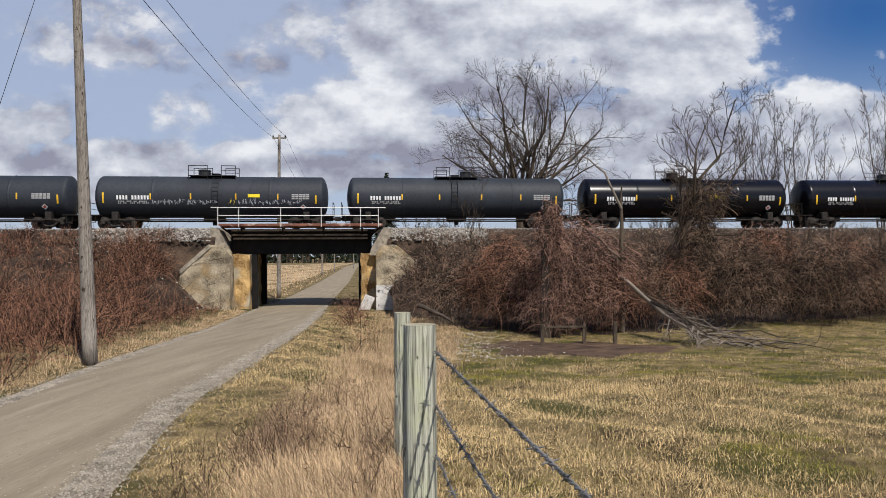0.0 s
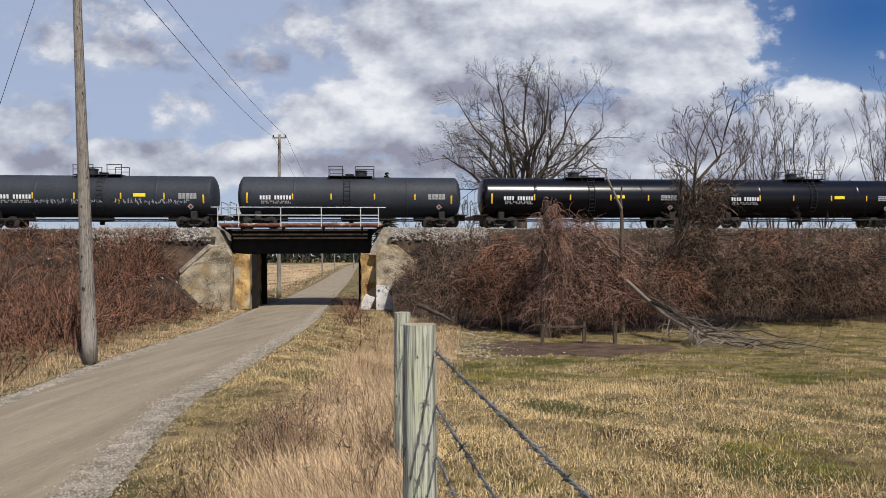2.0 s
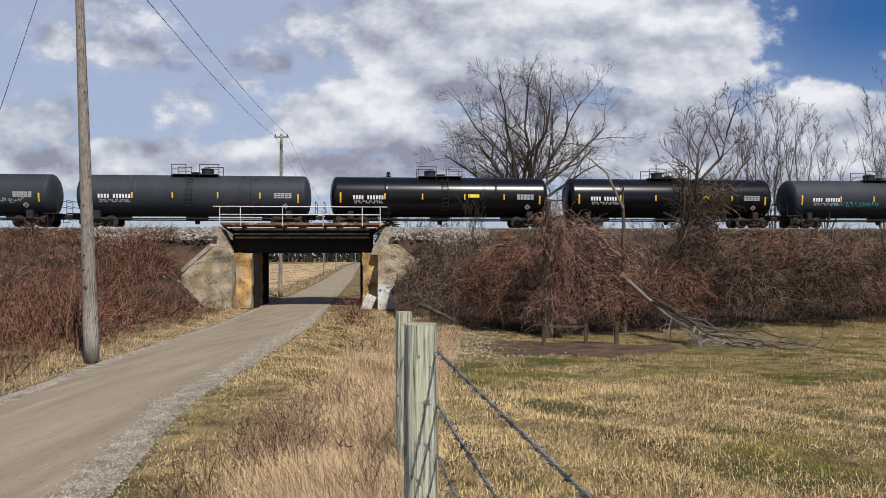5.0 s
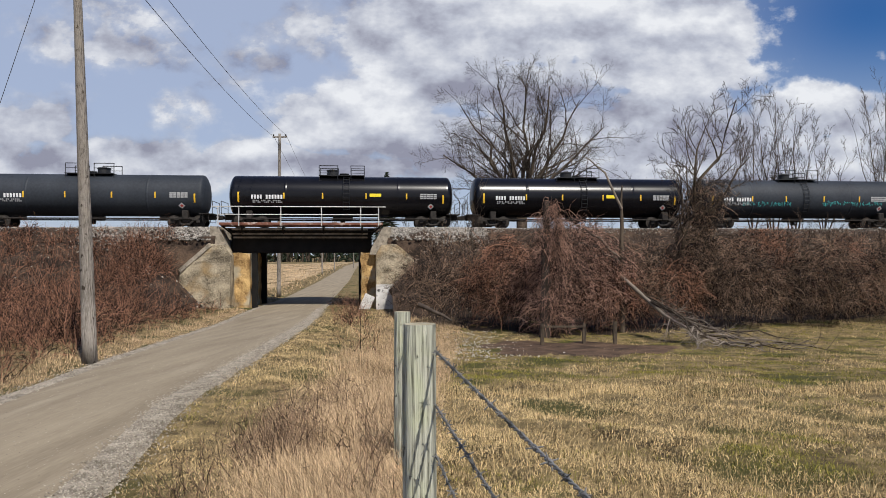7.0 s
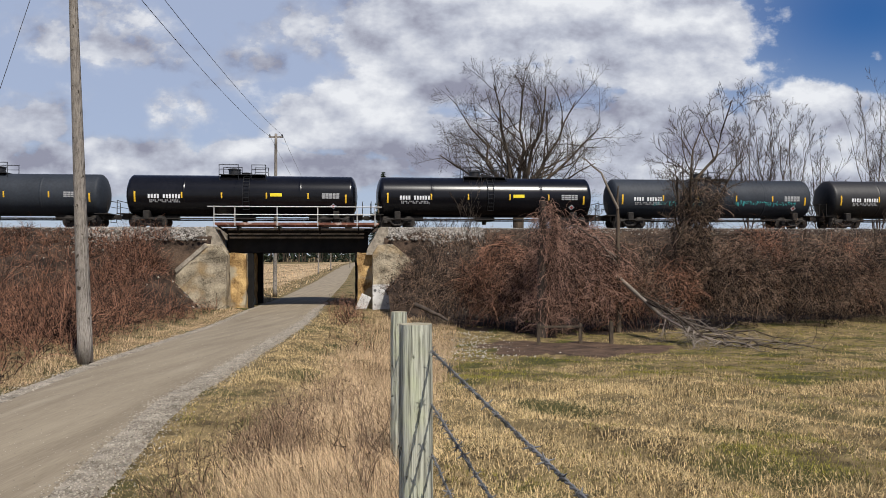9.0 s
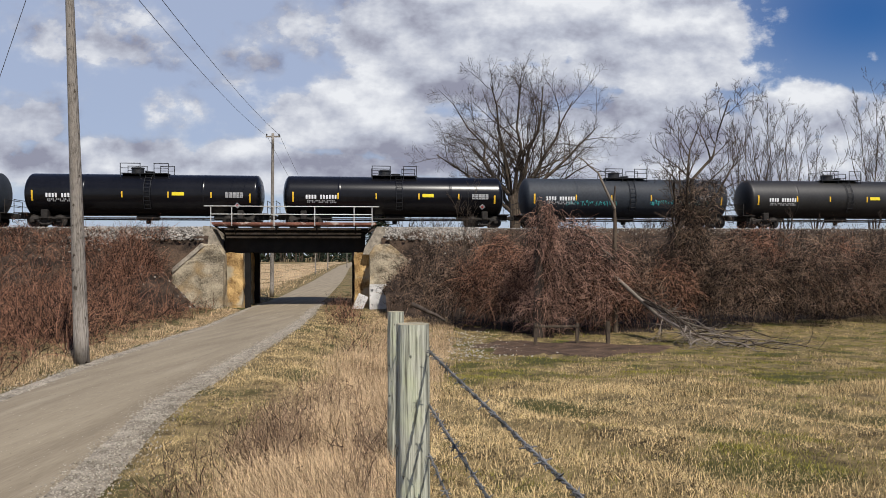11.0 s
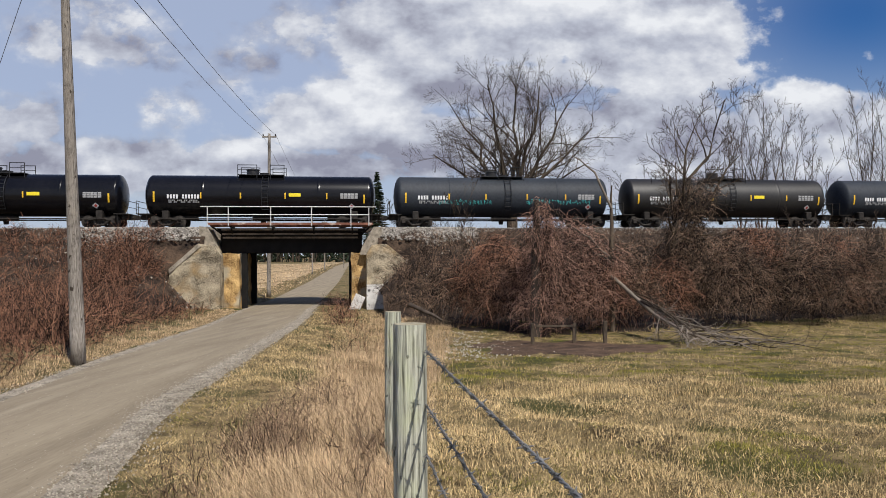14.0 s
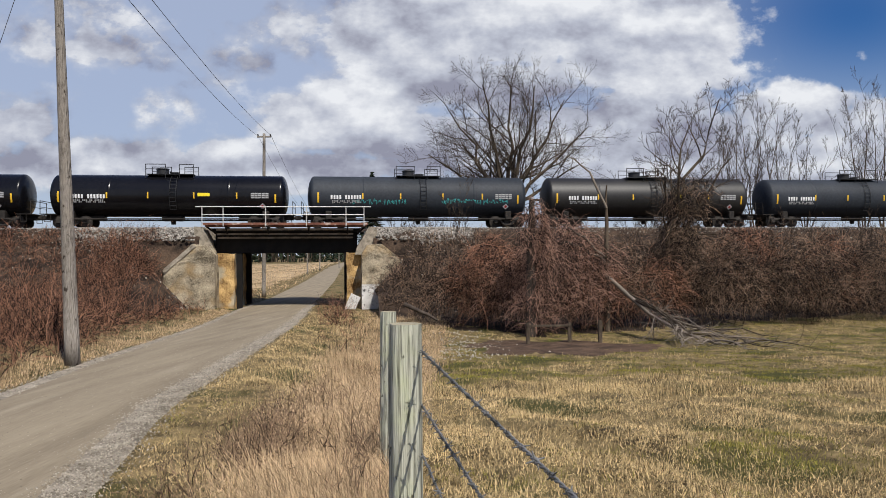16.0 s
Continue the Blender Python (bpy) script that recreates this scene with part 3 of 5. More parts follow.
def truck_frame_mesh():
    bm = bmesh.new()
    for y in (-1.02, 1.02):
        for (x0, z0), (x1, z1), r in (((-1.05, .12), (-.45, .12), .11), ((1.05, .12), (.45, .12), .11), ((-.62, .1), (-.25, -.22), .09), ((.62, .1), (.25, -.22), .09), ((-.3, -.22), (.3, -.22), .1), ((-.8, .2), (.8, .2), .1)):
            rod(bm, (x0, y, z0), (x1, y, z1), r, seg=8)
        for k in range(3):
            rod(bm, (-.2 + k * .2, y, -.16), (-.2 + k * .2, y, .2), .075, seg=10)
        for x in (-.89, .89):
            box(bm, x - .14, x + .14, y - .12, y + .12, -.1, .2, bevel=.02)
    box(bm, -.22, .22, -1.1, 1.1, -.08, .22, bevel=.02)
    return mesh_of("truck_frame", bm, M["running_gear"])


SHARED = {}


def tank_car(style):
    """One tank car: style has paint, seeds of its markings, hatch layout and any spray paint."""
    paint = M[style["paint"]]
    car = tagged(new("tank_car"), style["label"], "tank car", "tank cars of the train")
    h = TANK_L / 2
    R = TANK_R
    prof = [(-h, .06), (-h + .05, .62), (-h + .14, 1.05), (-h + .26, 1.33), (-h + .36, R - .07), (-h + .43, R - .015), (-h + .50, R), (-h + .6, R),  (-4.6, R), (-4.25, R), (-4.2, R + .001), (-4.18, R + .012), (-4.1, R + .012), (-4.08, R), (-4.03, R), (-3.6, R), (0, R), (3.6, R), (4.03, R), (4.08, R), (4.1, R + .012),
            (4.18, R + .012), (4.2, R + .001), (4.25, R), (4.6, R), (h - .6, R), (h - .50, R), (h - .43, R - .015), (h - .36, R - .07), (h - .26, 1.33), (h - .14, 1.05), (h - .05, .62), (h, .06)]
    part("tank", lathe(bmesh.new(), prof), paint, car, style["tank"], smooth=True)
    dark = M["black_part"]
    # sills, bolsters and couplers
    for key, fn in (("side_pipe", lambda b: rod(b, (-h + 1.2, -1.25, .66), (h - 1.2, -1.25, .66), .05, seg=6)), ("side_pipe ", lambda b: rod(b, (-h + 1.2, 1.25, .66), (h - 1.2, 1.25, .66), .05, seg=6)),
                    ("draft_sill", lambda b: box(b, -h - .35, -h + 3.6, -.35, .35, .62, 1.02, bevel=.03)), ("draft_sill ", lambda b: box(b, h - 3.6, h + .35, -.35, .35, .62, 1.02, bevel=.03)),
                    ("bolster", lambda b: box(b, -h + 1.35, -h + 1.8, -1.35, 1.35, .6, 1.25, bevel=.05)), ("bolster ", lambda b: box(b, h - 1.8, h - 1.35, -1.35, 1.35, .6, 1.25, bevel=.05)),
                    ("bottom_outlet", lambda b: rod(box(b, -.75, .75, -.45, .45, .55, .95, bevel=.1), (0, 0, .3), (0, 0, .6), .16, .2, seg=12))):
        if key not in SHARED:
            SHARED[key] = mesh_of(key, fn(bmesh.new()), M["running_gear"])
        part(key.strip(), SHARED[key], None, car)
    for e in (-1, 1):
        if ("end", e) not in SHARED:
            bm = bmesh.new()
            rod(bm, (e * (h + .3), 0, .78), (e * (PITCH / 2 + .03), 0, .78), .11, seg=8)
            box(bm, *sorted((e * (PITCH / 2 - .22), e * (PITCH / 2 + .04))), -.16, .16, .62, .95, bevel=.04)
            SHARED["end", e] = mesh_of("coupler", bm, M["running_gear"])
            bm = bmesh.new()
            box(bm, *sorted((e * (h - .55), e * (h + .42))), -1.45, 1.45, .98, 1.03)
            for y in (-1.42, 1.42):
                rod(bm, (e * (h + .38), y, 1.0), (e * (h + .38), y, 1.95), .025, seg=6)
                rod(bm, (e * (h - .3), y, .45), (e * (h - .3), y, 1.02), .02, seg=6)
                rod(bm, (e * (h + .1), y, .45), (e * (h + .1), y, 1.02), .02, seg=6)
                rod(bm, (e * (h - .3), y, .47), (e * (h + .1), y, .47), .02, seg=6)
            rod(bm, (e * (h + .38), -1.42, 1.93), (e * (h + .38), 1.42, 1.93), .025, seg=6)
            rod(bm, (e * (h + .38), -1.42, 1.5), (e * (h + .38), 1.42, 1.5), .02, seg=6)
            SHARED["plat", e] = mesh_of("end_platform", bm, M["running_gear"])
        part("coupler", SHARED["end", e], None, car)
        part("end_platform", SHARED["plat", e], None, car, "end platform with grab rails")
    # trucks with turning wheelsets
    if "truck" not in SHARED:
        SHARED["truck"], SHARED["wheelset"] = truck_frame_mesh(), wheelset_mesh()
    wheels = []
    for e in (-1, 1):
        t = part("truck", SHARED["truck"], None, car, "two-axle cast steel truck", pose(e * (h - 1.58), 0, .457))
        for x in (-.89, .89):
            wheels.append(part("wheelset", SHARED["wheelset"], None, t, "", pose(x, 0, 0)))
    # top fittings: manway, platform and crash rails, ladder
    f = style["flip"]
    top = AXIS_Z + R
    bm = bmesh.new()
    rod(bm, (-.75 * f, 0, top - .08), (-.75 * f, 0, top + .42), .44, seg=24)
    rod(bm, (-.75 * f, 0, top + .42), (-.75 * f, 0, top + .50), .50, .44, seg=24)
    rod(bm, (-.75 * f, 0, top + .50), (-.75 * f, 0, top + .55), .2, .16, seg=12)
    part("fittings_housing", bm, dark, car, "round black valve housing on the tank top", smooth=False)
    bm = bmesh.new()
    rod(bm, (.1 * f, 0, top - .08), (.1 * f, 0, top + .16), .30, seg=20)
    rod(bm, (.1 * f, 0, top + .16), (.1 * f, 0, top + .22), .36, seg=20)
    part("manway", bm, dark, car, "low round manway lid")
    part("platform", box(bmesh.new(), -1.7, 1.6, -.95, .95, top - .02, top + .03), dark, car, "black grating platform")
    for x0, x1 in ((-1.72, -.35), (.62, 1.62)):
        for y in (-.93, .93):
            bm = bmesh.new()
            a, b = (x0, x1) if f > 0 else (-x1, -x0)
            for x in (a, b):
                rod(bm, (x, y, top - .3), (x, y, top + .72), .028, seg=6)
            rod(bm, (a - .03, y, top + .72), (b + .03, y, top + .72), .028, seg=6)
            rod(bm, (a, y, top + .38), (b, y, top + .38), .02, seg=6)
            part("hand_rail", bm, dark, car)
    bm = bmesh.new()
    for x in (.05, .50):
        pts = [(x * f, -(R + .10) * math.cos(a), AXIS_Z + (R + .10) * math.sin(a)) for a in [radians(d) for d in range(-40, 81, 12)]]
        for p, q_ in zip(pts, pts[1:]):
            rod(bm, p, q_, .022, seg=6)
    for d in range(-40, 80, 11):
        a = radians(d)
        rod(bm, (.05 * f, -(R + .10) * math.cos(a), AXIS_Z + (R + .10) * math.sin(a)), (.50 * f, -(R + .10) * math.cos(a), AXIS_Z + (R + .10) * math.sin(a)), .018, seg=6)
    part("ladder", bm, dark, car, "curved side ladder")
    # markings on the near side
    for x, a0, a1 in ((-h + .78, -20, 8), (h - .92, -22, 2)):
        part("reflector", skin(bmesh.new(), x, x + .12, a0, a1), M["yellow"], car, "tall yellow reflective strip")
    for x in (-h + 4.1, -h + 6.9, h - 6.6, h - 3.6):
        bm = bmesh.new()
        skin(bm, x - .05, x + .05, -10, 6)
        part("reflector", bm, M["yellow"], car, "short yellow reflective strip")
    part("lettering", arc_text(bmesh.new(), -h + 1.75, -5, "#### ######", .29, .21, .36), M["white"], car, "white lettering as plain bars")["kind"] = "stuff"
    bm = arc_text(bmesh.new(), -h + 1.85, -15.5, "#### ### ## #####", .10, .12)
    arc_text(bm, -h + 1.85, -20, "## ##  ### ## ####", .10, .12)
    part("lettering", bm, M["grey_mark"], car, "small grey stencil bars")["kind"] = "stuff"
    bm = bmesh.new()
    for r in range(3):
        for c in range(5):
            skin(bm, h - 2.6 + c * .26, h - 2.38 + c * .26, -9 + r * 5.2, -5 + r * 5.2, n=1)
    part("data_panel", bm, M["grey_mark"], car, "grey stencilled data panel")["kind"] = "stuff"
    if style.get("panel"):
        x = style["panel"]
        part("placard", skin(bmesh.new(), x, x + .85, -4, 5), M["yellow_panel"], car, "yellow warning panel")
    bm = bmesh.new()
    a0, rr = -31, .19
    for dx, da in ((0, 0),):
        vs = [(h - 1.78, a0 - 9), (h - 1.55, a0), (h - 1.78, a0 + 9), (h - 2.01, a0)]
        bm.faces.new([bm.verts.new((x, -math.cos(radians(a)) * (R + .03), AXIS_Z + math.sin(radians(a)) * (R + .03))) for x, a in vs])
    pl = part("hazard_placard", bm, M["white"], car, "white diamond hazard placard")
    bm = bmesh.new()
    vs = [(h - 1.78, a0 - 5), (h - 1.65, a0), (h - 1.78, a0 + 5), (h - 1.91, a0)]
    bm.faces.new([bm.verts.new((x, -math.cos(radians(a)) * (R + .036), AXIS_Z + math.sin(radians(a)) * (R + .036))) for x, a in vs])
    part("placard_mark", bm, M["red"], pl)
    for mat, x0, x1, seed in style.get("spray", ()):
        part("spray_paint", scribble(x0, x1, seed), M[mat], car, "hand-sprayed scrawl")["kind"] = "stuff"
    return car, wheels


def scribble(x0, x1, seed):
    """Loose looping strokes over the lower half of the tank; not writing."""
    r = random.Random(seed)
    bm = bmesh.new()
    x = x0
    while x < x1:
        w = r.uniform(.16, .30)
        a0 = r.uniform(-27, -22)
        pts = [(x + r.uniform(0, w), a0 + r.uniform(0, 15)) for _ in range(7)]
        for (xa, aa), (xb, ab) in zip(pts, pts[1:]):
            n = 3
            for i in range(n):
                xs0, as0 = xa + (xb - xa) * i / n, aa + (ab - aa) * i / n
                xs1, as1 = xa + (xb - xa) * (i + 1) / n, aa + (ab - aa) * (i + 1) / n
                q4 = []
                for xx, a, o in ((xs0, as0, -1), (xs1, as1, -1), (xs1, as1, 1), (xs0, as0, 1)):
                    a = radians(a + o * .42)
                    q4.append(bm.verts.new((xx + o * .014, -math.cos(a) * (R_SPRAY), AXIS_Z + math.sin(a) * R_SPRAY)))
                bm.faces.new(q4)
        x += w
    return bm


R_SPRAY = TANK_R + .012
BLACK = dict(paint="paint_black", flip=1, panel=2.0, tank="glossy black cylindrical tank", label="glossy black railway tank car with yellow reflective strips")
GREY = dict(paint="paint_grey", flip=1, tank="faded dark grey cylindrical tank", label="faded dark grey railway tank car with yellow reflective strips")
WORN = dict(paint="paint_worn", flip=1, panel=2.0, tank="dusty black cylindrical tank", label="dusty black railway tank car with yellow reflective strips")
TRAIN = [dict(GREY), dict(GREY, panel=2.6, flip=1, spray=(("spray_white", -4.2, .2, 1), ("spray_yellow", 1.2, 1.7, 2), ("spray_white", 1.9, 6.4, 3)), label="faded dark grey railway tank car with sprayed scrawls"),
         dict(GREY, flip=-1), dict(BLACK), dict(BLACK), dict(GREY, spray=(("spray_teal", -5.0, -1.2, 4), ("spray_teal", 1.6, 6.6, 5)), label="faded dark grey railway tank car with teal sprayed scrawls"),
         dict(WORN), dict(GREY, panel=2.2)]
CARS = []


def run(t):
    """Metres that the train has gone at t seconds."""
    return 4.103 * t - .04275 * t * t + .00033 * t ** 3


def build_train():
    for i, st in enumerate(TRAIN):
        car, wheels = tank_car(st)
        CARS.append((car, wheels, -37.15 + i * PITCH + TANK_L / 2))


# ---- poles, wires, fence ----
def build_pole(base, top, r0, r1, label, arm=None):
    p = tagged(new("utility_pole"), label, "utility pole")
    p.location = base
    d = Vector(top) - Vector(base)
    bm = bmesh.new()
    n = 14
    for i in range(n):
        a, b = d * (i / n), d * ((i + 1) / n)
        rod(bm, a, b, r0 + (r1 - r0) * i / n, r0 + (r1 - r0) * (i + 1) / n, seg=18, caps=i in (0, n - 1))
    bmesh.ops.remove_doubles(bm, verts=bm.verts, dist=.001)
    part("shaft", bm, M["pole"], p, "weathered round wooden shaft", smooth=True)
    if arm:
        part("crossarm", box(bmesh.new(), -arm, arm, -.06, .06, d.z - .35, d.z - .22, bevel=.01), M["pole"], p, "wooden crossarm", Matrix.Translation((d.x, d.y, 0)))
        for x in (-arm + .08, arm - .08):
            part("insulator", rod(rod(bmesh.new(), (0, 0, 0), (0, 0, .12), .05, .07, 10), (0, 0, .12), (0, 0, .2), .07, .03, 10), M["black_part"], p, "", Matrix.Translation((d.x + x, d.y, d.z - .22)))
    return p


def cable(name, a, b, sag, r, label, n=24):
    a, b = Vector(a), Vector(b)
    pts = [a.lerp(b, i / n) - Vector((0, 0, sag * 4 * (i / n) * (1 - i / n))) for i in range(n + 1)]
    ob = new(name, tubes(name, [[tuple(p) for p in pts]], [[r] * (n + 1)], M["cable"], 5))
    return tagged(ob, label, "cable")


def gz(x, y):
    return float(ground_z(x, y))


def build_poles():
    b = (-8.75, 18.5, gz(-8.75, 18.5) - .05)
    build_pole(b, (-9.22, 18.6, 10.9), .18, .075, "tall leaning weathered wooden utility pole beside the road")
    x, y = -14.55, 66.0
    build_pole((x, y, gz(x, y) - .05), (-14.45, 66, 12.45), .18, .12, "tall wooden utility pole with a crossarm beyond the railway", .62)
    for a, e in ((-15.1, (-9.24, 18.55, 10.25)), (-13.85, (-8.9, 18.55, 10.72))):
        cable("overhead_cable", (a, 66, 12.3), e, .45, .013, "thin dark overhead power cable")
    for a, e in ((-15.0, (-23.5, 145.0, 9.5)), (-13.85, (-22.2, 145.0, 9.5))):
        cable("overhead_cable", (a, 66, 12.3), e, .8, .013, "thin dark overhead power cable")
    cable("guy_cable", (-9.25, 18.6, 10.85), (-13.16, 18.6, gz(-13.16, 18.6) - .05), 0, .008, "thin dark guy cable of the pole")


def fence_post(x, y, top, r, label):
    p = tagged(new("fence_post"), label, "fence post", "wooden posts of the wire fence")
    z0 = gz(x, y) - .15
    p.location = (x, y, z0)
    bm = bmesh.new()
    seg, n = 44, 40
    rings = []
    cracks = [(random.uniform(0, 6.28), random.uniform(.2, 1), random.uniform(.004, .009)) for _ in range(9)]
    for i in range(n + 1):
        z = (top - z0) * i / n
        ring = []
        for k in range(seg):
            a = 2 * math.pi * k / seg
            rr = r * (1.06 - .06 * i / n) + .004 * noise.noise(Vector((math.cos(a) * 1.4, math.sin(a) * 1.4, z * 2.0))) 
            for ca, cl, cd in cracks:
                dd = abs((a - ca - .25 * noise.noise(Vector((ca, z * 1.5, 0))) + math.pi) % (2 * math.pi) - math.pi)
                if dd < .13:
                    rr -= cd
            ring.append(bm.verts.new((rr * math.cos(a), rr * math.sin(a), z)))
        rings.append(ring)
    for a, b in zip(rings, rings[1:]):
        for k in range(seg):
            bm.faces.new((a[k], a[(k + 1) % seg], b[(k + 1) % seg], b[k]))
    top_ring = [v.co.copy() for v in rings[-1]]
    part("shaft", bm, M["post"], p, "grey-green weathered round post", smooth=True)
    bm = bmesh.new()
    rim = [bm.verts.new(c) for c in top_ring]
    hub = bm.verts.new((0, 0, top - z0 + .006))
    for k in range(seg):
        bm.faces.new((rim[k], rim[(k + 1) % seg], hub))
    part("cut_top", bm, M["post_end"], p, "pale sawn top")
    return p


def barbed_wire(a, b, sag, label, r=.0035, twist=.03):
    """Two twisted strands with barbs."""
    a, b = Vector(a), Vector(b)
    w = tagged(new("barbed_wire"), label, "barbed wire")
    L = (b - a).length
    n = int(L / .006)
    side = (b - a).cross(Vector((0, 0, 1))).normalized()
    mid = [a.lerp(b, i / n) - Vector((0, 0, sag * 4 * (i / n) * (1 - i / n))) for i in range(n + 1)]
    pts = []
    for ph in (0, math.pi):
        pts.append([tuple(m + (side * math.cos(i * .6 + ph) + Vector((0, 0, 1)) * math.sin(i * .6 + ph)) * r * 1.1) for i, m in enumerate(mid)])
    part("strand", tubes("strand", pts, np.full((2, n + 1), r), M["wire"], 5), None, w)
    k = max(1, int(.11 / (L / n)))
    for i in range(k // 2, n, k):
        m = mid[i]
        bp = []
        for j in range(2):
            d = Vector((random.uniform(-1, 1), random.uniform(-1, 1), random.uniform(-1, 1))).normalized()
            bp.append([tuple(m - d * .024), tuple(m + d * .002), tuple(m + d * .024)])
        coil = [[tuple(m + (b - a).normalized() * (u - 5) * .0022 + (side * math.cos(u * 1.3) + Vector((0, 0, 1)) * math.sin(u * 1.3)) * r * 2.2) for u in range(0, 11)]]
        me = tubes("barb", bp, [[.0014, .0034, .0014]] * 2, M["wire"], 4)
        part("barb", me, None, w)
        part("barb_coil", tubes("barb_coil", coil, np.full((1, 11), r * .8), M["wire"], 4), None, w)
    return w


def build_fence():
    fence_post(-.104, 3.22, 1.65 - .0917 * 3.22, .0715, "round weathered grey-green wooden fence post")
    fence_post(-.365, 6.65, 1.65 - .0755 * 6.65, .072, "round weathered wooden fence post behind the first")
    fence_post(.45, .25, 1.36, .082, "round weathered wooden fence post beside the viewer")
    barbed_wire((-.035, 3.17, 1.244), (.535, .27, 1.10), .004, "grey twisted barbed wire sagging from the fence post", r=.0030)
    barbed_wire((-.035, 3.20, 1.01), (.365, .27, 1.03), .008, "lower grey barbed wire of the fence", r=.0026)
    barbed_wire((-.035, 3.20, .80), (.365, .27, .80), .02, "lowest grey barbed wire of the fence", r=.0026)
    barbed_wire((-.29, 6.65, 1.0), (-.035, 3.25, 1.244), .02, "barbed wire between the fence posts", r=.0026)


# ---- trees and brush ----
def limbed_tree(base, label, seed, limbs, r0, levels=4, kids=(5, 8), spread=.8, fork=2.0, up=.35, wob=.02, thin=.008, reach=(.30, .52), first=.34, bow=.45):
    """A bare tree whose main limbs reach the given offsets from its base; finer branches grow from them."""
    r = np.random.default_rng(seed)
    t = tagged(new("bare_tree"), label, "tree")
    t.location = base
    K = 9
    lv = [[] for _ in range(levels)]

    def branch(p, d, length, rad, lev):
        k = 6 if lev < 2 else 4 if lev < 3 else 3
        pts, rads = [p], [rad]
        dd = d / np.linalg.norm(d)
        for i in range(1, k):
            dd = dd + r.normal(0, .07 + .035 * lev, 3) + np.array([0, 0, up * .13])
            dd /= np.linalg.norm(dd)
            pts.append(pts[-1] + dd * length / (k - 1))
            rads.append(max(thin, rad * (1 - .7 * i / (k - 1))))
        lv[lev].append((pts, rads))
        sprout(pts, rads, length, lev, .25)

    def sprout(pts, rads, length, lev, first):
        if lev + 1 >= levels:
            return
        pts = [np.asarray(q) for q in pts]
        nk = int(r.integers(*kids)) + (2 if lev else 4)
        for j in range(nk):
            s = first + (1 - first) * (j + r.uniform(.1, .9)) / nk
            i = min(len(pts) - 2, int(s * (len(pts) - 1)))
            f = s * (len(pts) - 1) - i
            q = pts[i] * (1 - f) + pts[i + 1] * f
            ax = pts[i + 1] - pts[i]
            ax = ax / np.linalg.norm(ax)
            side = r.normal(0, 1, 3)
            side -= ax * side.dot(ax)
            side /= np.linalg.norm(side)
            nd = ax * r.uniform(.65, 1.05) + side * r.uniform(.5, 1.0) * spread + np.array([0, 0, up * .5])
            branch(q, nd, length * r.uniform(*reach) * (1.2 - .5 * s), max(thin, rads[i] * r.uniform(.4, .6)), lev + 1)

    for dx, dy, dz in limbs:
        end = np.array([dx, dy, dz], float)
        size = np.linalg.norm(end)
        start, split = np.array([dx * .02, dy * .02, 0]), np.array([dx * .04, dy * .04, fork])
        mid = split + (end - split) * np.array([bow, bow, .9 - bow])
        pts, rads = [], []
        for i in range(K):
            if i < 3:
                p = start + (split - start) * i / 2
            else:
                u = (i - 2) / (K - 3)
                p = split * (1 - u) ** 2 + 2 * u * (1 - u) * mid + end * u * u + r.normal(0, wob * size, 3) * np.array([1, 1, .4])
            pts.append(p)
            rads.append(r0 * (1 - .88 * (i / (K - 1)) ** .8) * (size / 20) ** .5)
        lv[0].append((pts, rads))
        sprout(pts, rads, size * .62, 0, first)
    part("trunk", tubes("trunk", [p for p, _ in lv[0]], [q for _, q in lv[0]], M["bark"], 9), None, t, "grey-brown bare trunk and main limbs")
    part("limb", tubes("limb", [p for p, _ in lv[1]], [q for _, q in lv[1]], M["bark"], 5), None, t, "bare limbs")
    for tw in lv[2:]:
        tagged(part("crown", tubes("crown", [p for p, _ in tw], [q for _, q in tw], M["twig"], 3), None, t, "leafless crown of fine twigs"), kind="stuff")
    return t


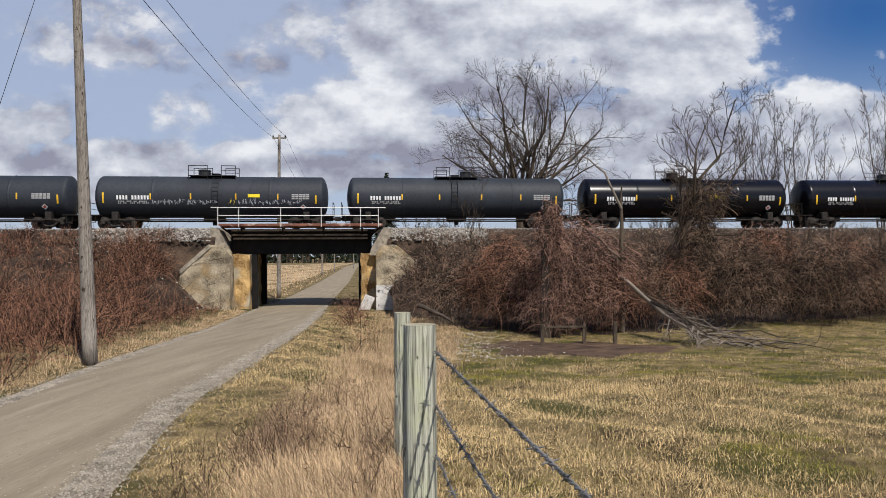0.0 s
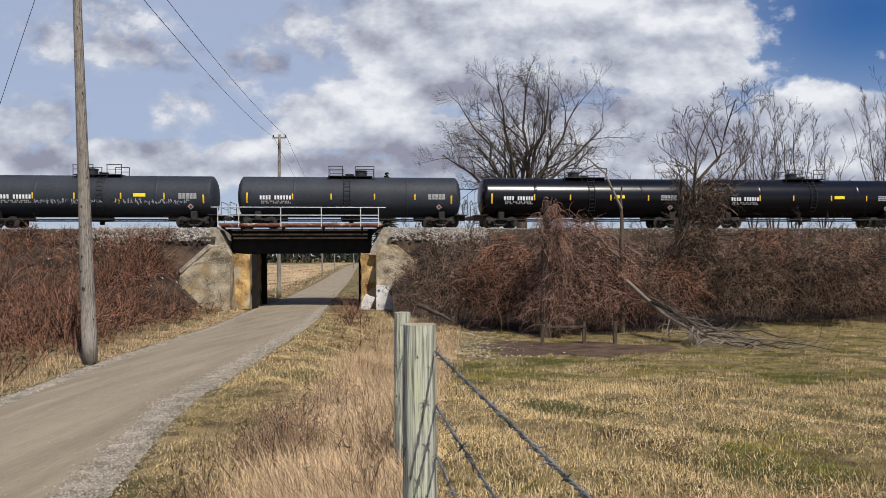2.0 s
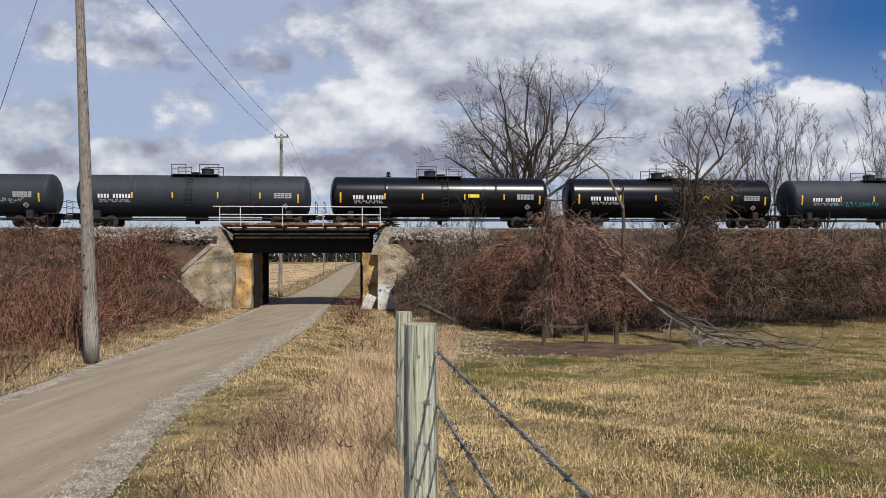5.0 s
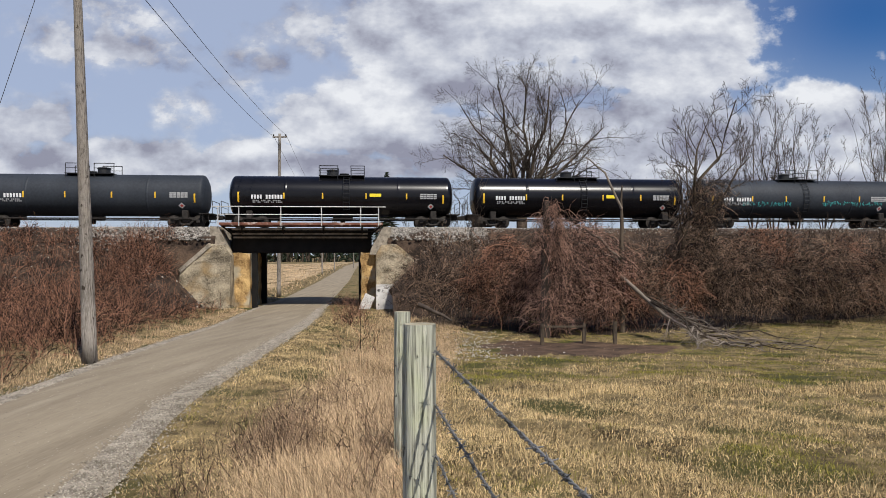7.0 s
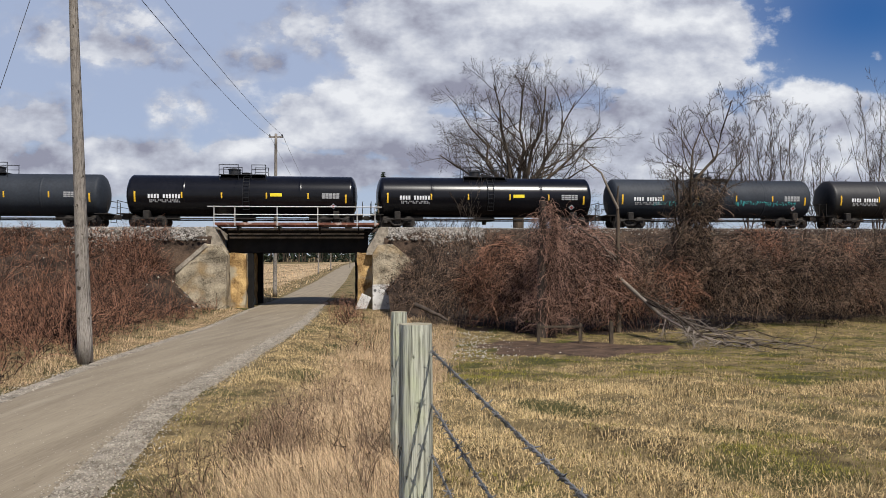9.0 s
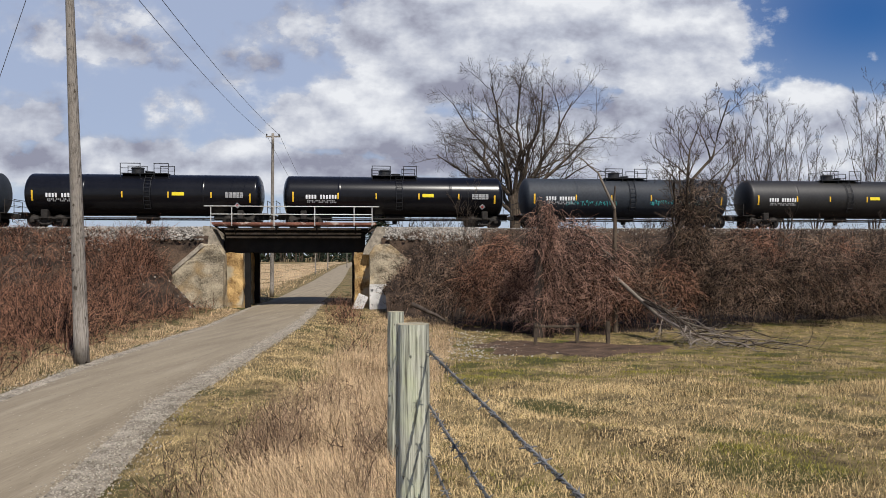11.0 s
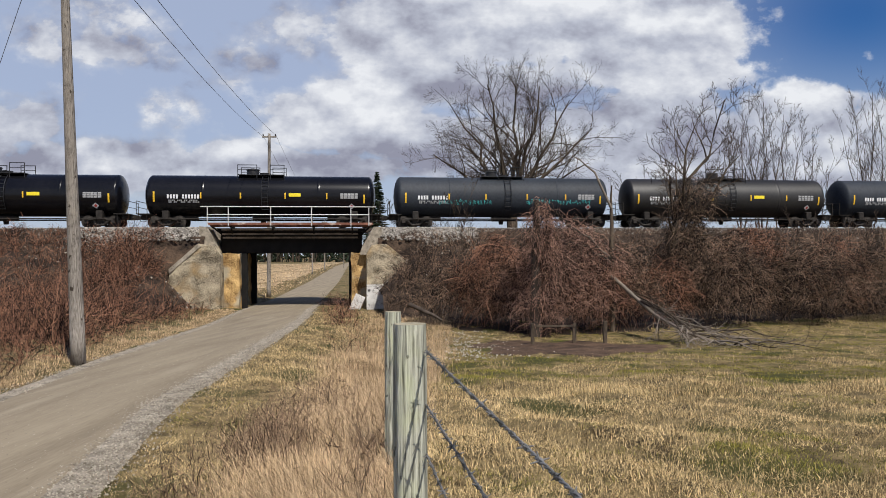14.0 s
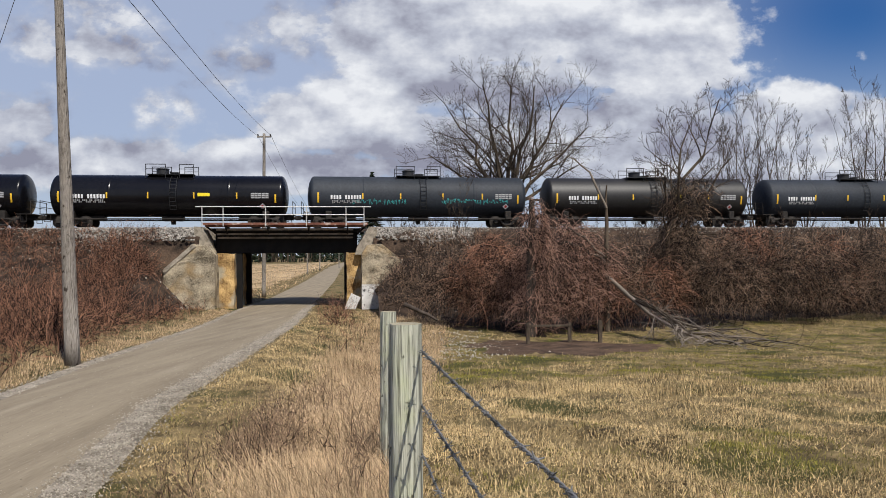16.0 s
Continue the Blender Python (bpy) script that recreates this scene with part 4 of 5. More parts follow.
def build_trees():
    limbed_tree((7.3, 69, -2), "large bare spreading tree behind the railway", 3,
                [(-5.2, 1, 17.2), (-2.4, -2, 19.0), (.6, 1, 19.8), (2.8, -1, 19.2), (5.6, 1, 18.0), (7.0, -1, 15.2), (-7.4, 0, 13.0), (7.4, 2, 12.4), (-4.4, 2, 15.0), (1.6, 2, 16.0)], .36, levels=4, kids=(5, 8), bow=.42, fork=7.6, wob=.010, thin=.008, spread=1.15, up=.12, reach=(.36, .56), first=.33)
    limbed_tree((12.2, 38.5, -2), "crooked vine-hung tree on the embankment slope", 8, [(3.0, .5, 11.6), (1.5, 0, 10.4), (3.7, 0, 8.8), (.1, 0, 8.0), (2.6, 1, 6.8)], .27, levels=4, kids=(4, 7), fork=3.8, spread=1.05, up=.2, wob=.022, thin=.008)
    for i, (x, y, h, w) in enumerate(((26.6, 64, 16.0, 1.0), (28.8, 65, 17.0, 1.2), (31.0, 66, 16.2, 1.0), (34.8, 68, 14.0, 1.0), (39.6, 67, 18.4, 1.5), (42.0, 68, 18.2, 1.2))):
        limbed_tree((x, y, -2), "slender bare tree beyond the railway", 30 + i, [(-w, 0, h * .93), (w * .6, 1, h), (w * 1.5, -1, h * .88), (-w * 1.7, 0, h * .8)], .12, levels=4, kids=(4, 7), fork=4.5, spread=.7, up=.45, wob=.006, thin=.007, reach=(.26, .42), first=.34)
    for i, (x, y, h) in enumerate(((-3, 78, 9.5), (0.5, 82, 9.0), (12.5, 74, 10), (14.5, 75, 9), (20, 72, 11), (22.5, 71, 10.5))):
        limbed_tree((x, y, -2), "thin bare sapling beyond the railway", 60 + i, [(-1.4, 0, h * .9), (.4, 0, h), (1.6, 0, h * .85), (2.4, 0, h * .7), (-2.4, 0, h * .7)], .09, levels=4, kids=(3, 6), fork=2.5, spread=.6, wob=.01, thin=.008)
    spruce((-6.9, 92, -2.05), 14.0, 1)
    tree_line()


def spruce(base, h, seed):
    r = np.random.default_rng(seed)
    t = tagged(new("spruce_tree"), "dark green pointed spruce behind the railway", "tree")
    t.location = base
    part("trunk", rod(bmesh.new(), (0, 0, -.1), (0, 0, h), .16, .01, 8), M["bark"], t)
    P, R = [], []
    for i in range(420):
        s = r.uniform(.08, 1) ** .8
        a = r.uniform(0, 6.28)
        L = (1 - s) * 3.3 * r.uniform(.7, 1.1) + .15
        z = h * s
        d = np.array([math.cos(a), math.sin(a), 0])
        p0 = np.array([0, 0, z])
        main = [p0 + d * L * f + np.array([0, 0, -.35 * L * f + .25 * L * f * f]) for f in (0, .4, .75, 1)]
        P.append(main)
        R.append([.05, .10, .08, .02])
        for k in range(7):
            f = r.uniform(.25, 1)
            q = p0 + d * L * f + np.array([0, 0, -.35 * L * f + .25 * L * f * f])
            sd = np.array([-d[1], d[0], 0]) * r.choice([-1, 1]) + d * .7 + np.array([0, 0, r.uniform(-.5, .2)])
            w = L * .35 * (1.1 - f) + .12
            P.append([q, q + sd * w * .4, q + sd * w * .75, q + sd * w])
            R.append([.03, .05, .04, .01])
    tagged(part("crown", tubes("crown", P, R, M["needle"], 3), None, t, "dark green needled boughs"), kind="stuff")


def tree_line():
    """Far wood across the fields."""
    g = np.random.default_rng(12)
    n = 900
    x = g.uniform(-330, 160, n)
    y = g.uniform(405, 450, n)
    h = g.uniform(8, 15, n)
    P = np.stack([np.stack([x, y, np.full(n, -2.2)], -1), np.stack([x + g.normal(0, .5, n), y, -2 + h * .5], -1), np.stack([x + g.normal(0, .8, n), y, -2 + h], -1)], 1)
    tagged(new("far_wood", tubes("far_wood", P, np.stack([g.uniform(.15, .35, n)] * 3, 1) * np.array([1, .8, .2]), M["bark"], 4)), "bare trunks of a far wood beyond the fields", "wood", kind="stuff")
    n = 5000
    x, y, z = g.uniform(-330, 160, n), g.uniform(403, 450, n), g.uniform(-1.5, 9, n)
    d = g.normal(0, 1, (n, 3))
    c = np.stack([x, y, z], -1)
    P = np.stack([c, c + d * .8, c + d * 1.6], 1)
    tagged(new("far_foliage", tubes("far_foliage", P, np.tile([.5, .7, .1], (n, 1)), M["needle"], 4)), "dark evergreen foliage of the far wood", "wood", kind="stuff")


def stems(n, place, height, lean, wob, k=5, r=(.004, .009), seed=1, arch=0.3):
    """Curving stems that start at place(n) -> (n, 3)."""
    g = np.random.default_rng(seed)
    base = place(g, n)
    a = g.uniform(0, 2 * np.pi, n)
    tilt = np.abs(g.normal(0, lean, n))
    d = np.stack([np.cos(a) * np.sin(tilt), np.sin(a) * np.sin(tilt), np.cos(tilt)], -1)
    h = height[0] + (height[1] - height[0]) * g.random(n) ** 1.3
    P = [base]
    for i in range(1, k):
        d = d + g.normal(0, wob, (n, 3)) + np.array([0, 0, -arch * i / k])
        d /= np.linalg.norm(d, axis=1, keepdims=True)
        P.append(P[-1] + d * (h / (k - 1))[:, None])
    P = np.stack(P, 1)
    rr = g.uniform(*r, n)[:, None] * np.linspace(1, .3, k)[None]
    return P, rr


def slope_place(s0, s1, q0, q1, gap=None):
    def f(g, n):
        s, q = g.uniform(s0, s1, n), g.uniform(q0, q1, n)
        x = s * math.cos(TH) - q * math.sin(TH)
        y = s * math.sin(TH) + q * math.cos(TH)
        z = np.maximum(embank_z(s, q), ground_z(x, y))
        return np.stack([x, y, z - .03], -1)
    return f


def left_place(y0, y1, off, wide):
    """Left of the road, from an offset outwards."""
    def f(g, n):
        y = g.uniform(y0, y1, n)
        x = road_left(y) - off - (y - y0) * .04 - wide * g.random(n)
        return np.stack([x, y, ground_z(x, y) - .03], -1)
    return f


def mound(cx, cy, cz, rx, ry, rz, n, seed, length=(.5, 1.6), wob=.34, r=(.006, .015), hang=.2):
    """Tangled twigs that fill a bulging mass, denser towards its skin."""
    g = np.random.default_rng(seed)
    d = g.normal(0, 1, (n, 3))
    d /= np.linalg.norm(d, axis=1, keepdims=True)
    lump = 1 + .22 * np.sin(d[:, 0] * 5 + seed) * np.cos(d[:, 2] * 6 + seed) + .12 * np.sin(d[:, 0] * 11 + d[:, 2] * 9)
    rad = (.5 + .55 * g.random(n) ** .6) * lump
    base = np.array([cx, cy, cz]) + d * rad[:, None] * np.array([rx, ry, rz])
    s, q = base[:, 0] * math.cos(TH) + base[:, 1] * math.sin(TH), -base[:, 0] * math.sin(TH) + base[:, 1] * math.cos(TH)
    floor = np.maximum(ground_z(base[:, 0], base[:, 1]), embank_z(s, q))
    keep = base[:, 2] > floor + 1.4 * g.random(n) ** .45
    keep |= g.random(n) < .05
    base, d, n = base[keep], d[keep], int(keep.sum())
    base[:, 2] = np.maximum(base[:, 2], floor[keep])
    v = np.cross(d, g.normal(0, 1, (n, 3))) + d * .35 + g.normal(0, .25, (n, 3)) + np.array([0, 0, .3])
    v /= np.linalg.norm(v, axis=1, keepdims=True)
    L = g.uniform(*length, n)
    P = [base]
    for i in range(1, 4):
        v = v + g.normal(0, wob, (n, 3)) + np.array([0, 0, -hang * i])
        v /= np.linalg.norm(v, axis=1, keepdims=True)
        P.append(P[-1] + v * (L / 3)[:, None])
    return np.stack(P, 1), g.uniform(*r, n)[:, None] * np.array([[1, .85, .6, .3]])


def bushes(place, count, height, canes, seed, r=(.007, .015), twigs=2, droop=.55):
    """Leafless shrubs: canes that fan out from each root and arch over, with side twigs."""
    g = np.random.default_rng(seed)
    root = place(g, count)
    size = height[0] + (height[1] - height[0]) * g.random(count) ** 1.2
    i = np.repeat(np.arange(count), canes)
    n = len(i)
    a, tilt = g.uniform(0, 2 * np.pi, n), g.uniform(.05, 1.15, n)
    d = np.stack([np.cos(a) * np.sin(tilt), np.sin(a) * np.sin(tilt), np.cos(tilt)], -1)
    L = size[i] * g.uniform(.65, 1.2, n)
    P = [root[i] + d * np.array([1, 1, 0]) * (size[i] * .12)[:, None]]
    for k in range(1, 4):
        d = d + g.normal(0, .17, (n, 3)) + np.stack([0 * L, 0 * L, -droop * k / 3 * tilt], -1)
        d /= np.linalg.norm(d, axis=1, keepdims=True)
        P.append(P[-1] + d * (L / 3)[:, None])
    P = np.stack(P, 1)
    thick = g.uniform(*r, n)
    R = thick[:, None] * np.array([[1, .85, .65, .35]])
    j = np.repeat(np.arange(n), twigs)
    m = len(j)
    f = g.uniform(.8, 3, m)
    k = np.minimum(2, f.astype(int))
    f = (f - k)[:, None]
    q = P[j, k] * (1 - f) + P[j, k + 1] * f
    v = P[j, k + 1] - P[j, k]
    v /= np.linalg.norm(v, axis=1, keepdims=True)
    v = v + g.normal(0, .5, (m, 3)) + np.array([0, 0, .15])
    T = [q]
    for k in range(1, 3):
        v = v + g.normal(0, .32, (m, 3)) + np.array([0, 0, -.15])
        v /= np.linalg.norm(v, axis=1, keepdims=True)
        T.append(T[-1] + v * (L[j] * g.uniform(.09, .24, m))[:, None])
    return (P, R), (np.stack(T, 1), thick[j][:, None] * np.array([[.62, .5, .25]]))


def pile(name, sets, mat, label):
    """One mesh of stems for each number of points along them."""
    flat = []
    for one in sets:
        flat += list(one) if isinstance(one[0], tuple) else [one]
    for k in sorted({p.shape[1] for p, _ in flat}):
        P = np.concatenate([p for p, _ in flat if p.shape[1] == k])
        R = np.concatenate([q for p, q in flat if p.shape[1] == k])
        tagged(new(name, tubes(name, P, R, M[mat])), label, "brush", kind="stuff")


def build_brush():
    st = lambda n, place, h, seed, lean=.5, r=(.006, .014), wob=.25, arch=.25: stems(n, place, h, lean, wob, 4, r, seed, arch)
    # left of the road
    pile("brush", [bushes(slope_place(-32, -12.6, 44, 53.2), 270, (.6, 1.5), 12, 5), bushes(slope_place(-32, -13, 49.5, 53.7), 130, (.4, 1.0), 12, 59), bushes(left_place(25, 46, 2.6, 12), 230, (1.0, 2.5), 13, 51), bushes(left_place(22.5, 27, 2.2, 9), 60, (.7, 1.7), 13, 52),
                   bushes(slope_place(-17.5, -12.4, 43.5, 51.6), 70, (.6, 1.6), 13, 53), bushes(left_place(38, 50, 1.4, 5), 26, (.5, 1.2), 13, 54), bushes(slope_place(-15.5, -12.6, 46.5, 52.5), 75, (.8, 1.7), 12, 66), bushes(slope_place(-60, -32, 40, 53), 40, (.8, 2.0), 12, 58),
                   bushes(left_place(12.5, 26, .75, 5.5), 130, (.35, .95), 14, 67, (.005, .010)), st(2600, slope_place(-36, -12.4, 46, 53.4), (.2, .7), 56, .8), st(3500, left_place(15, 44, 1.0, 7), (.15, .7), 55, .9)], "brush_red", "dense red-brown leafless brush beside the road")
    # on the slope right of the bridge
    pile("brush", [bushes(slope_place(3.4, 26, 43.5, 52.6), 220, (.6, 1.5), 12, 6), bushes(slope_place(26, 44, 41.5, 52.8), 190, (.8, 1.9), 12, 61), bushes(slope_place(2.9, 5.4, 44, 51.0), 34, (.7, 1.6), 13, 62), bushes(slope_place(1.9, 4.2, 43, 50.5), 26, (.7, 1.5), 12, 68), bushes(slope_place(44, 75, 41.5, 52), 40, (.8, 2.0), 12, 63), bushes(slope_place(22.5, 35, 42, 46.5), 24, (2.6, 4.4), 14, 64, (.008, .018), 4), bushes(slope_place(5, 14, 46, 49), 10, (1.8, 2.8), 12, 65, (.007, .014), 4),
                   st(3000, slope_place(3.0, 46, 48, 53.4), (.2, .8), 57, .9)], "brush_grey", "dense grey-brown leafless brush on the embankment")
    # thickets at the foot of the slope
    thickets = ((1.4, 39.6, -.7, 2.2, 2.0, 1.9, 2500, "brush_grey"), (3.3, 38.2, -.1, 2.2, 2.1, 2.4, 3600, "brush_red"), (4.4, 37.0, -.6, 1.6, 1.5, 2.0, 1500, "brush_pink"), (6.5, 36, .2, 2.4, 2.1, 2.6, 5000, "brush_pink"), (8.2, 36.4, -.6, 1.5, 1.4, 2.0, 1900, "brush_red"),
                (9.6, 37.8, -.2, 1.7, 1.6, 2.1, 1900, "brush_grey"), (11.4, 37.6, -.6, 1.4, 1.5, 1.9, 1500, "brush_red"), (15.2, 38, -.2, 1.7, 1.7, 2.4, 3000, "brush_grey"), (17.3, 40.5, 1.2, 1.5, 1.5, 1.9, 1500, "brush_red"), (19.7, 39, -.2, 2.1, 1.8, 2.2, 3200, "brush_grey"),
                (22.4, 41.5, .3, 1.6, 1.6, 1.9, 1400, "brush_red"), (24.9, 41, -.2, 2.5, 2.0, 2.1, 3000, "brush_grey"), (29.5, 43, .1, 3.1, 2.2, 2.3, 1300, "brush_grey"))
    words = dict(brush_red="tangled red-brown thicket at the embankment foot", brush_grey="tangled grey-brown thicket at the embankment foot", brush_pink="tangled pinkish-brown thicket hanging over a dark hollow")
    for i, (x, y, z, rx, ry, rz, n, mat) in enumerate(thickets):
        pile("thicket", [mound(x, y, z, rx, ry, rz, n, 70 + i)], mat, words[mat])
    pile("vine", [mound(4.98, 33.7, .6, .5, .45, 2.7, 1900, 94, (.3, .9), hang=.4), mound(4.8, 33.8, -1.2, 1.0, .8, 1.2, 700, 95), mound(4.8, 33.5, 2.7, .65, .5, 1.25, 700, 98, (.3, .9), hang=.4)], "brush_pink", "red-brown vines hanging round a dead stump")
    pile("vine", [mound(13.0, 38.6, 1.6, .95, .9, 3.0, 2600, 96, (.4, 1.2), hang=.3), mound(13.5, 38.4, 4.4, 1.0, .8, 1.2, 650, 97, (.4, 1.1), hang=.35)], "brush_grey", "grey-brown vines hanging round a crooked tree")
    # small saplings up the slope
    for i, (x, y, h) in enumerate(((1.7, 45.5, 6.8), (11.6, 37.8, 4.6), (13.5, 40, 5.0), (19.2, 40, 5.4), (22.5, 44, 5.5), (27, 45, 6.0), (31, 46, 5.6))):
        s, q = sq(x, y)
        z = max(gz(x, y), float(embank_z(s, q))) - .1
        limbed_tree((x, y, z), "thin bare sapling on the embankment", 90 + i, [(-.5, 0, h * .85), (.15, 0, h), (.6, 0, h * .8)], .07, levels=4, kids=(3, 5), fork=1.2, spread=.6, wob=.012, thin=.006)


def build_snag():
    """Dead trunk, the stump in the vines, and the limb that fell from it."""
    s = tagged(new("dead_tree"), "broken grey dead trunk with a fallen bleached limb", "dead tree")
    bx, by = 8.5, 35.5
    s.location = (bx, by, gz(bx, by) - .1)
    part("trunk", tubes("trunk", [[(0, 0, 0), (.05, 0, 2), (-.03, 0, 3.8), (.02, 0, 5.2), (.0, .1, 6.4), (.05, .1, 7.1)]], [[.14, .13, .11, .09, .06, .03]], M["bark"], 9), None, s, "upright broken grey trunk")
    g = np.random.default_rng(4)
    main = [[(-.05, 0, 2.8), (.5, -1.6, 2.0), (1.1, -3.3, 1.15), (1.8, -5.0, .6), (2.6, -6.6, .3), (3.7, -7.4, .18), (4.8, -7.9, .12)], [(.0, 0, 3.6), (-.6, -.2, 4.0), (-1.1, -.3, 4.6), (-1.4, -.3, 4.7), (-1.8, -.4, 5.0), (-2.1, -.4, 5.2), (-2.5, -.4, 5.2)],
            [(.0, 0, 3.3), (-.4, -.2, 3.7), (-.9, -.3, 3.8), (-1.2, -.3, 4.2), (-1.6, -.4, 4.2), (-2.0, -.4, 4.4), (-2.3, -.4, 4.3)], [(.0, 0, 6.0), (-.5, -.1, 7.0), (-.8, -.1, 7.7), (-1.2, -.1, 8.0), (-1.5, -.1, 8.3), (-1.7, -.1, 8.4), (-1.9, -.1, 8.5)]]
    part("limb", tubes("limb", main, [[.10, .095, .085, .07, .06, .045, .03]] + [[.07, .06, .05, .04, .03, .025, .015]] * 3, M["dead"], 7), None, s, "bleached fallen limb")
    line = np.array(main[0])
    P, R, tw, tr_ = [], [], [], []
    for i in range(36):
        f = g.uniform(.7, 4.6)
        k = int(f)
        p = line[k] * (1 - f + k) + line[k + 1] * (f - k)
        end = np.array([g.uniform(.2, 5.6) * (.5 + f / 8), -4.0 - g.uniform(0, 1.0) * (2.0 + f * 1.1), 0])
        end[2] = gz(bx + end[0], by + end[1]) - s.location.z + .04 + .22 * g.random()
        mid = p * .45 + end * .55 + np.array([g.normal(0, .3), g.normal(0, .3), g.uniform(.05, .5)])
        pts = [p * (1 - u) ** 2 + 2 * u * (1 - u) * mid + end * u * u + g.normal(0, .05, 3) * (u > 0) for u in np.linspace(0, 1, 6)]
        r0 = g.uniform(.022, .05)
        P.append(pts)
        R.append(r0 * np.array([1, .9, .78, .62, .45, .25]))
        for j in range(9):
            u = g.uniform(1.2, 4.9)
            q = pts[int(u)] * (1 - u + int(u)) + pts[int(u) + 1] * (u - int(u))
            d = pts[int(u) + 1] - pts[int(u)]
            d = d / np.linalg.norm(d) + g.normal(0, .5, 3)
            bit = [q]
            for e in range(3):
                d = d / np.linalg.norm(d) + g.normal(0, .2, 3)
                o = bit[-1] + d * g.uniform(.15, .4)
                o[2] = max(o[2], gz(bx + o[0], by + o[1]) - s.location.z + .03)
                bit.append(o)
            tw.append(bit)
            tr_.append(g.uniform(.008, .018) * np.array([1, .8, .6, .35]))
    for i in range(0, len(P), 3):
        part("branch", tubes("branch", P[i:i + 3], R[i:i + 3], M["dead"] if i % 2 else M["bark"], 5), None, s, "broken branches fanned out on the grass")
    part("twig", tubes("twig", tw, tr_, M["dead"], 3), None, s, "bleached broken twigs")["kind"] = "stuff"
    t = tagged(new("dead_stump"), "tall dead stump wrapped in dry vines", "dead tree")
    t.location = (4.55, 33.6, gz(4.55, 33.6) - .1)
    part("trunk", tubes("trunk", [[(0, 0, 0), (.08, 0, 2.2), (.05, 0, 4.0), (.12, 0, 5.2), (.12, 0, 6.25)]], [[.26, .23, .19, .16, .12]], M["tie"], 9), None, t)
    # low wooden frame in the mud
    fr = tagged(new("rail_fence"), "old grey wooden rail on two posts in the mud", "fence")
    fx, fy = 4.05, 30.6
    fr.location = (fx, fy, gz(fx, fy) - .1)
    for x in (0, 1.72):
        part("post", box(bmesh.new(), x - .07, x + .07, -.07, .07, 0, 1.0, bevel=.015), M["bark"], fr)
    part("rail", box(bmesh.new(), -.05, 1.78, -.1, -.07, .84, .93, bevel=.01), M["bark"], fr)
    p = tagged(new("wooden_post"), "old grey wooden post in the mud", "fence post")
    p.location = (7.1, 30.9, gz(7.1, 30.9) - .1)
    part("shaft", box(bmesh.new(), -.08, .08, -.08, .08, 0, 1.05, bevel=.015), M["bark"], p)
    tr = tagged(new("fallen_trunk"), "dark fallen trunk lying in the thicket", "dead tree")
    tr.location = (-1.2, 36.5, gz(-1.2, 36.5))
    part("trunk", tubes("trunk", [[(0, 0, 1.3), (.4, -.2, 1.15), (.8, -.3, .95), (1.2, -.4, .8), (1.6, -.5, .55)]], [[.12, .11, .10, .08, .05]], M["tie"], 8), None, tr)


def in_mud(x, y):
    a = np.arctan2((y - 28.0) / 4.2, (x - 4.9) / 3.7)
    r = np.hypot((x - 4.9) / 3.7, (y - 28.0) / 4.2)
    return r < 1 + .12 * np.sin(3 * a + 1) + .08 * np.sin(7 * a)


def build_mud():
    v, f = [], []
    rings, seg = 8, 60
    for i in range(rings + 1):
        for k in range(seg):
            a = 2 * math.pi * k / seg
            r = i / rings * (1 + .12 * math.sin(3 * a + 1) + .08 * math.sin(7 * a) + .04 * math.sin(17 * a))
            x, y = 4.9 + 3.7 * r * math.cos(a), 28.0 + 4.2 * r * math.sin(a)
            v.append((x, y, gz(x, y) + .035 - .05 * (i == rings)))
    for i in range(rings):
        for k in range(seg):
            f.append((i * seg + k, i * seg + (k + 1) % seg, (i + 1) * seg + (k + 1) % seg, (i + 1) * seg + k))
    tagged(new("mud", raw_mesh("mud", np.array(v), np.array(f), M["mud"], True)), "bare brown trampled mud at the thicket edge", "mud", kind="structure")


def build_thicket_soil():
    # sheet of litter along the thicket foot, its colour darkened to stand for shade
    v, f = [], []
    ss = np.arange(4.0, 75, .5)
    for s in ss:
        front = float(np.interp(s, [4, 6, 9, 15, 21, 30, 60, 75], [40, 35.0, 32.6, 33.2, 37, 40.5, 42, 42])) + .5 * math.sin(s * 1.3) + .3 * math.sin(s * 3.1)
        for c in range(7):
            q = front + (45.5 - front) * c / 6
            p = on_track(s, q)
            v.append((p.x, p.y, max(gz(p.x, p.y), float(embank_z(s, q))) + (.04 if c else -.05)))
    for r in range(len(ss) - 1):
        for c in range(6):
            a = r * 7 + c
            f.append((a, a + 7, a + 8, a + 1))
    tagged(new("shaded_leaf_mould", raw_mesh("shaded_leaf_mould", np.array(v), np.array(f), M["shaded_mould"], True)), "leaf-covered soil under the thicket, coloured darker for the shade there", "soil", kind="structure")


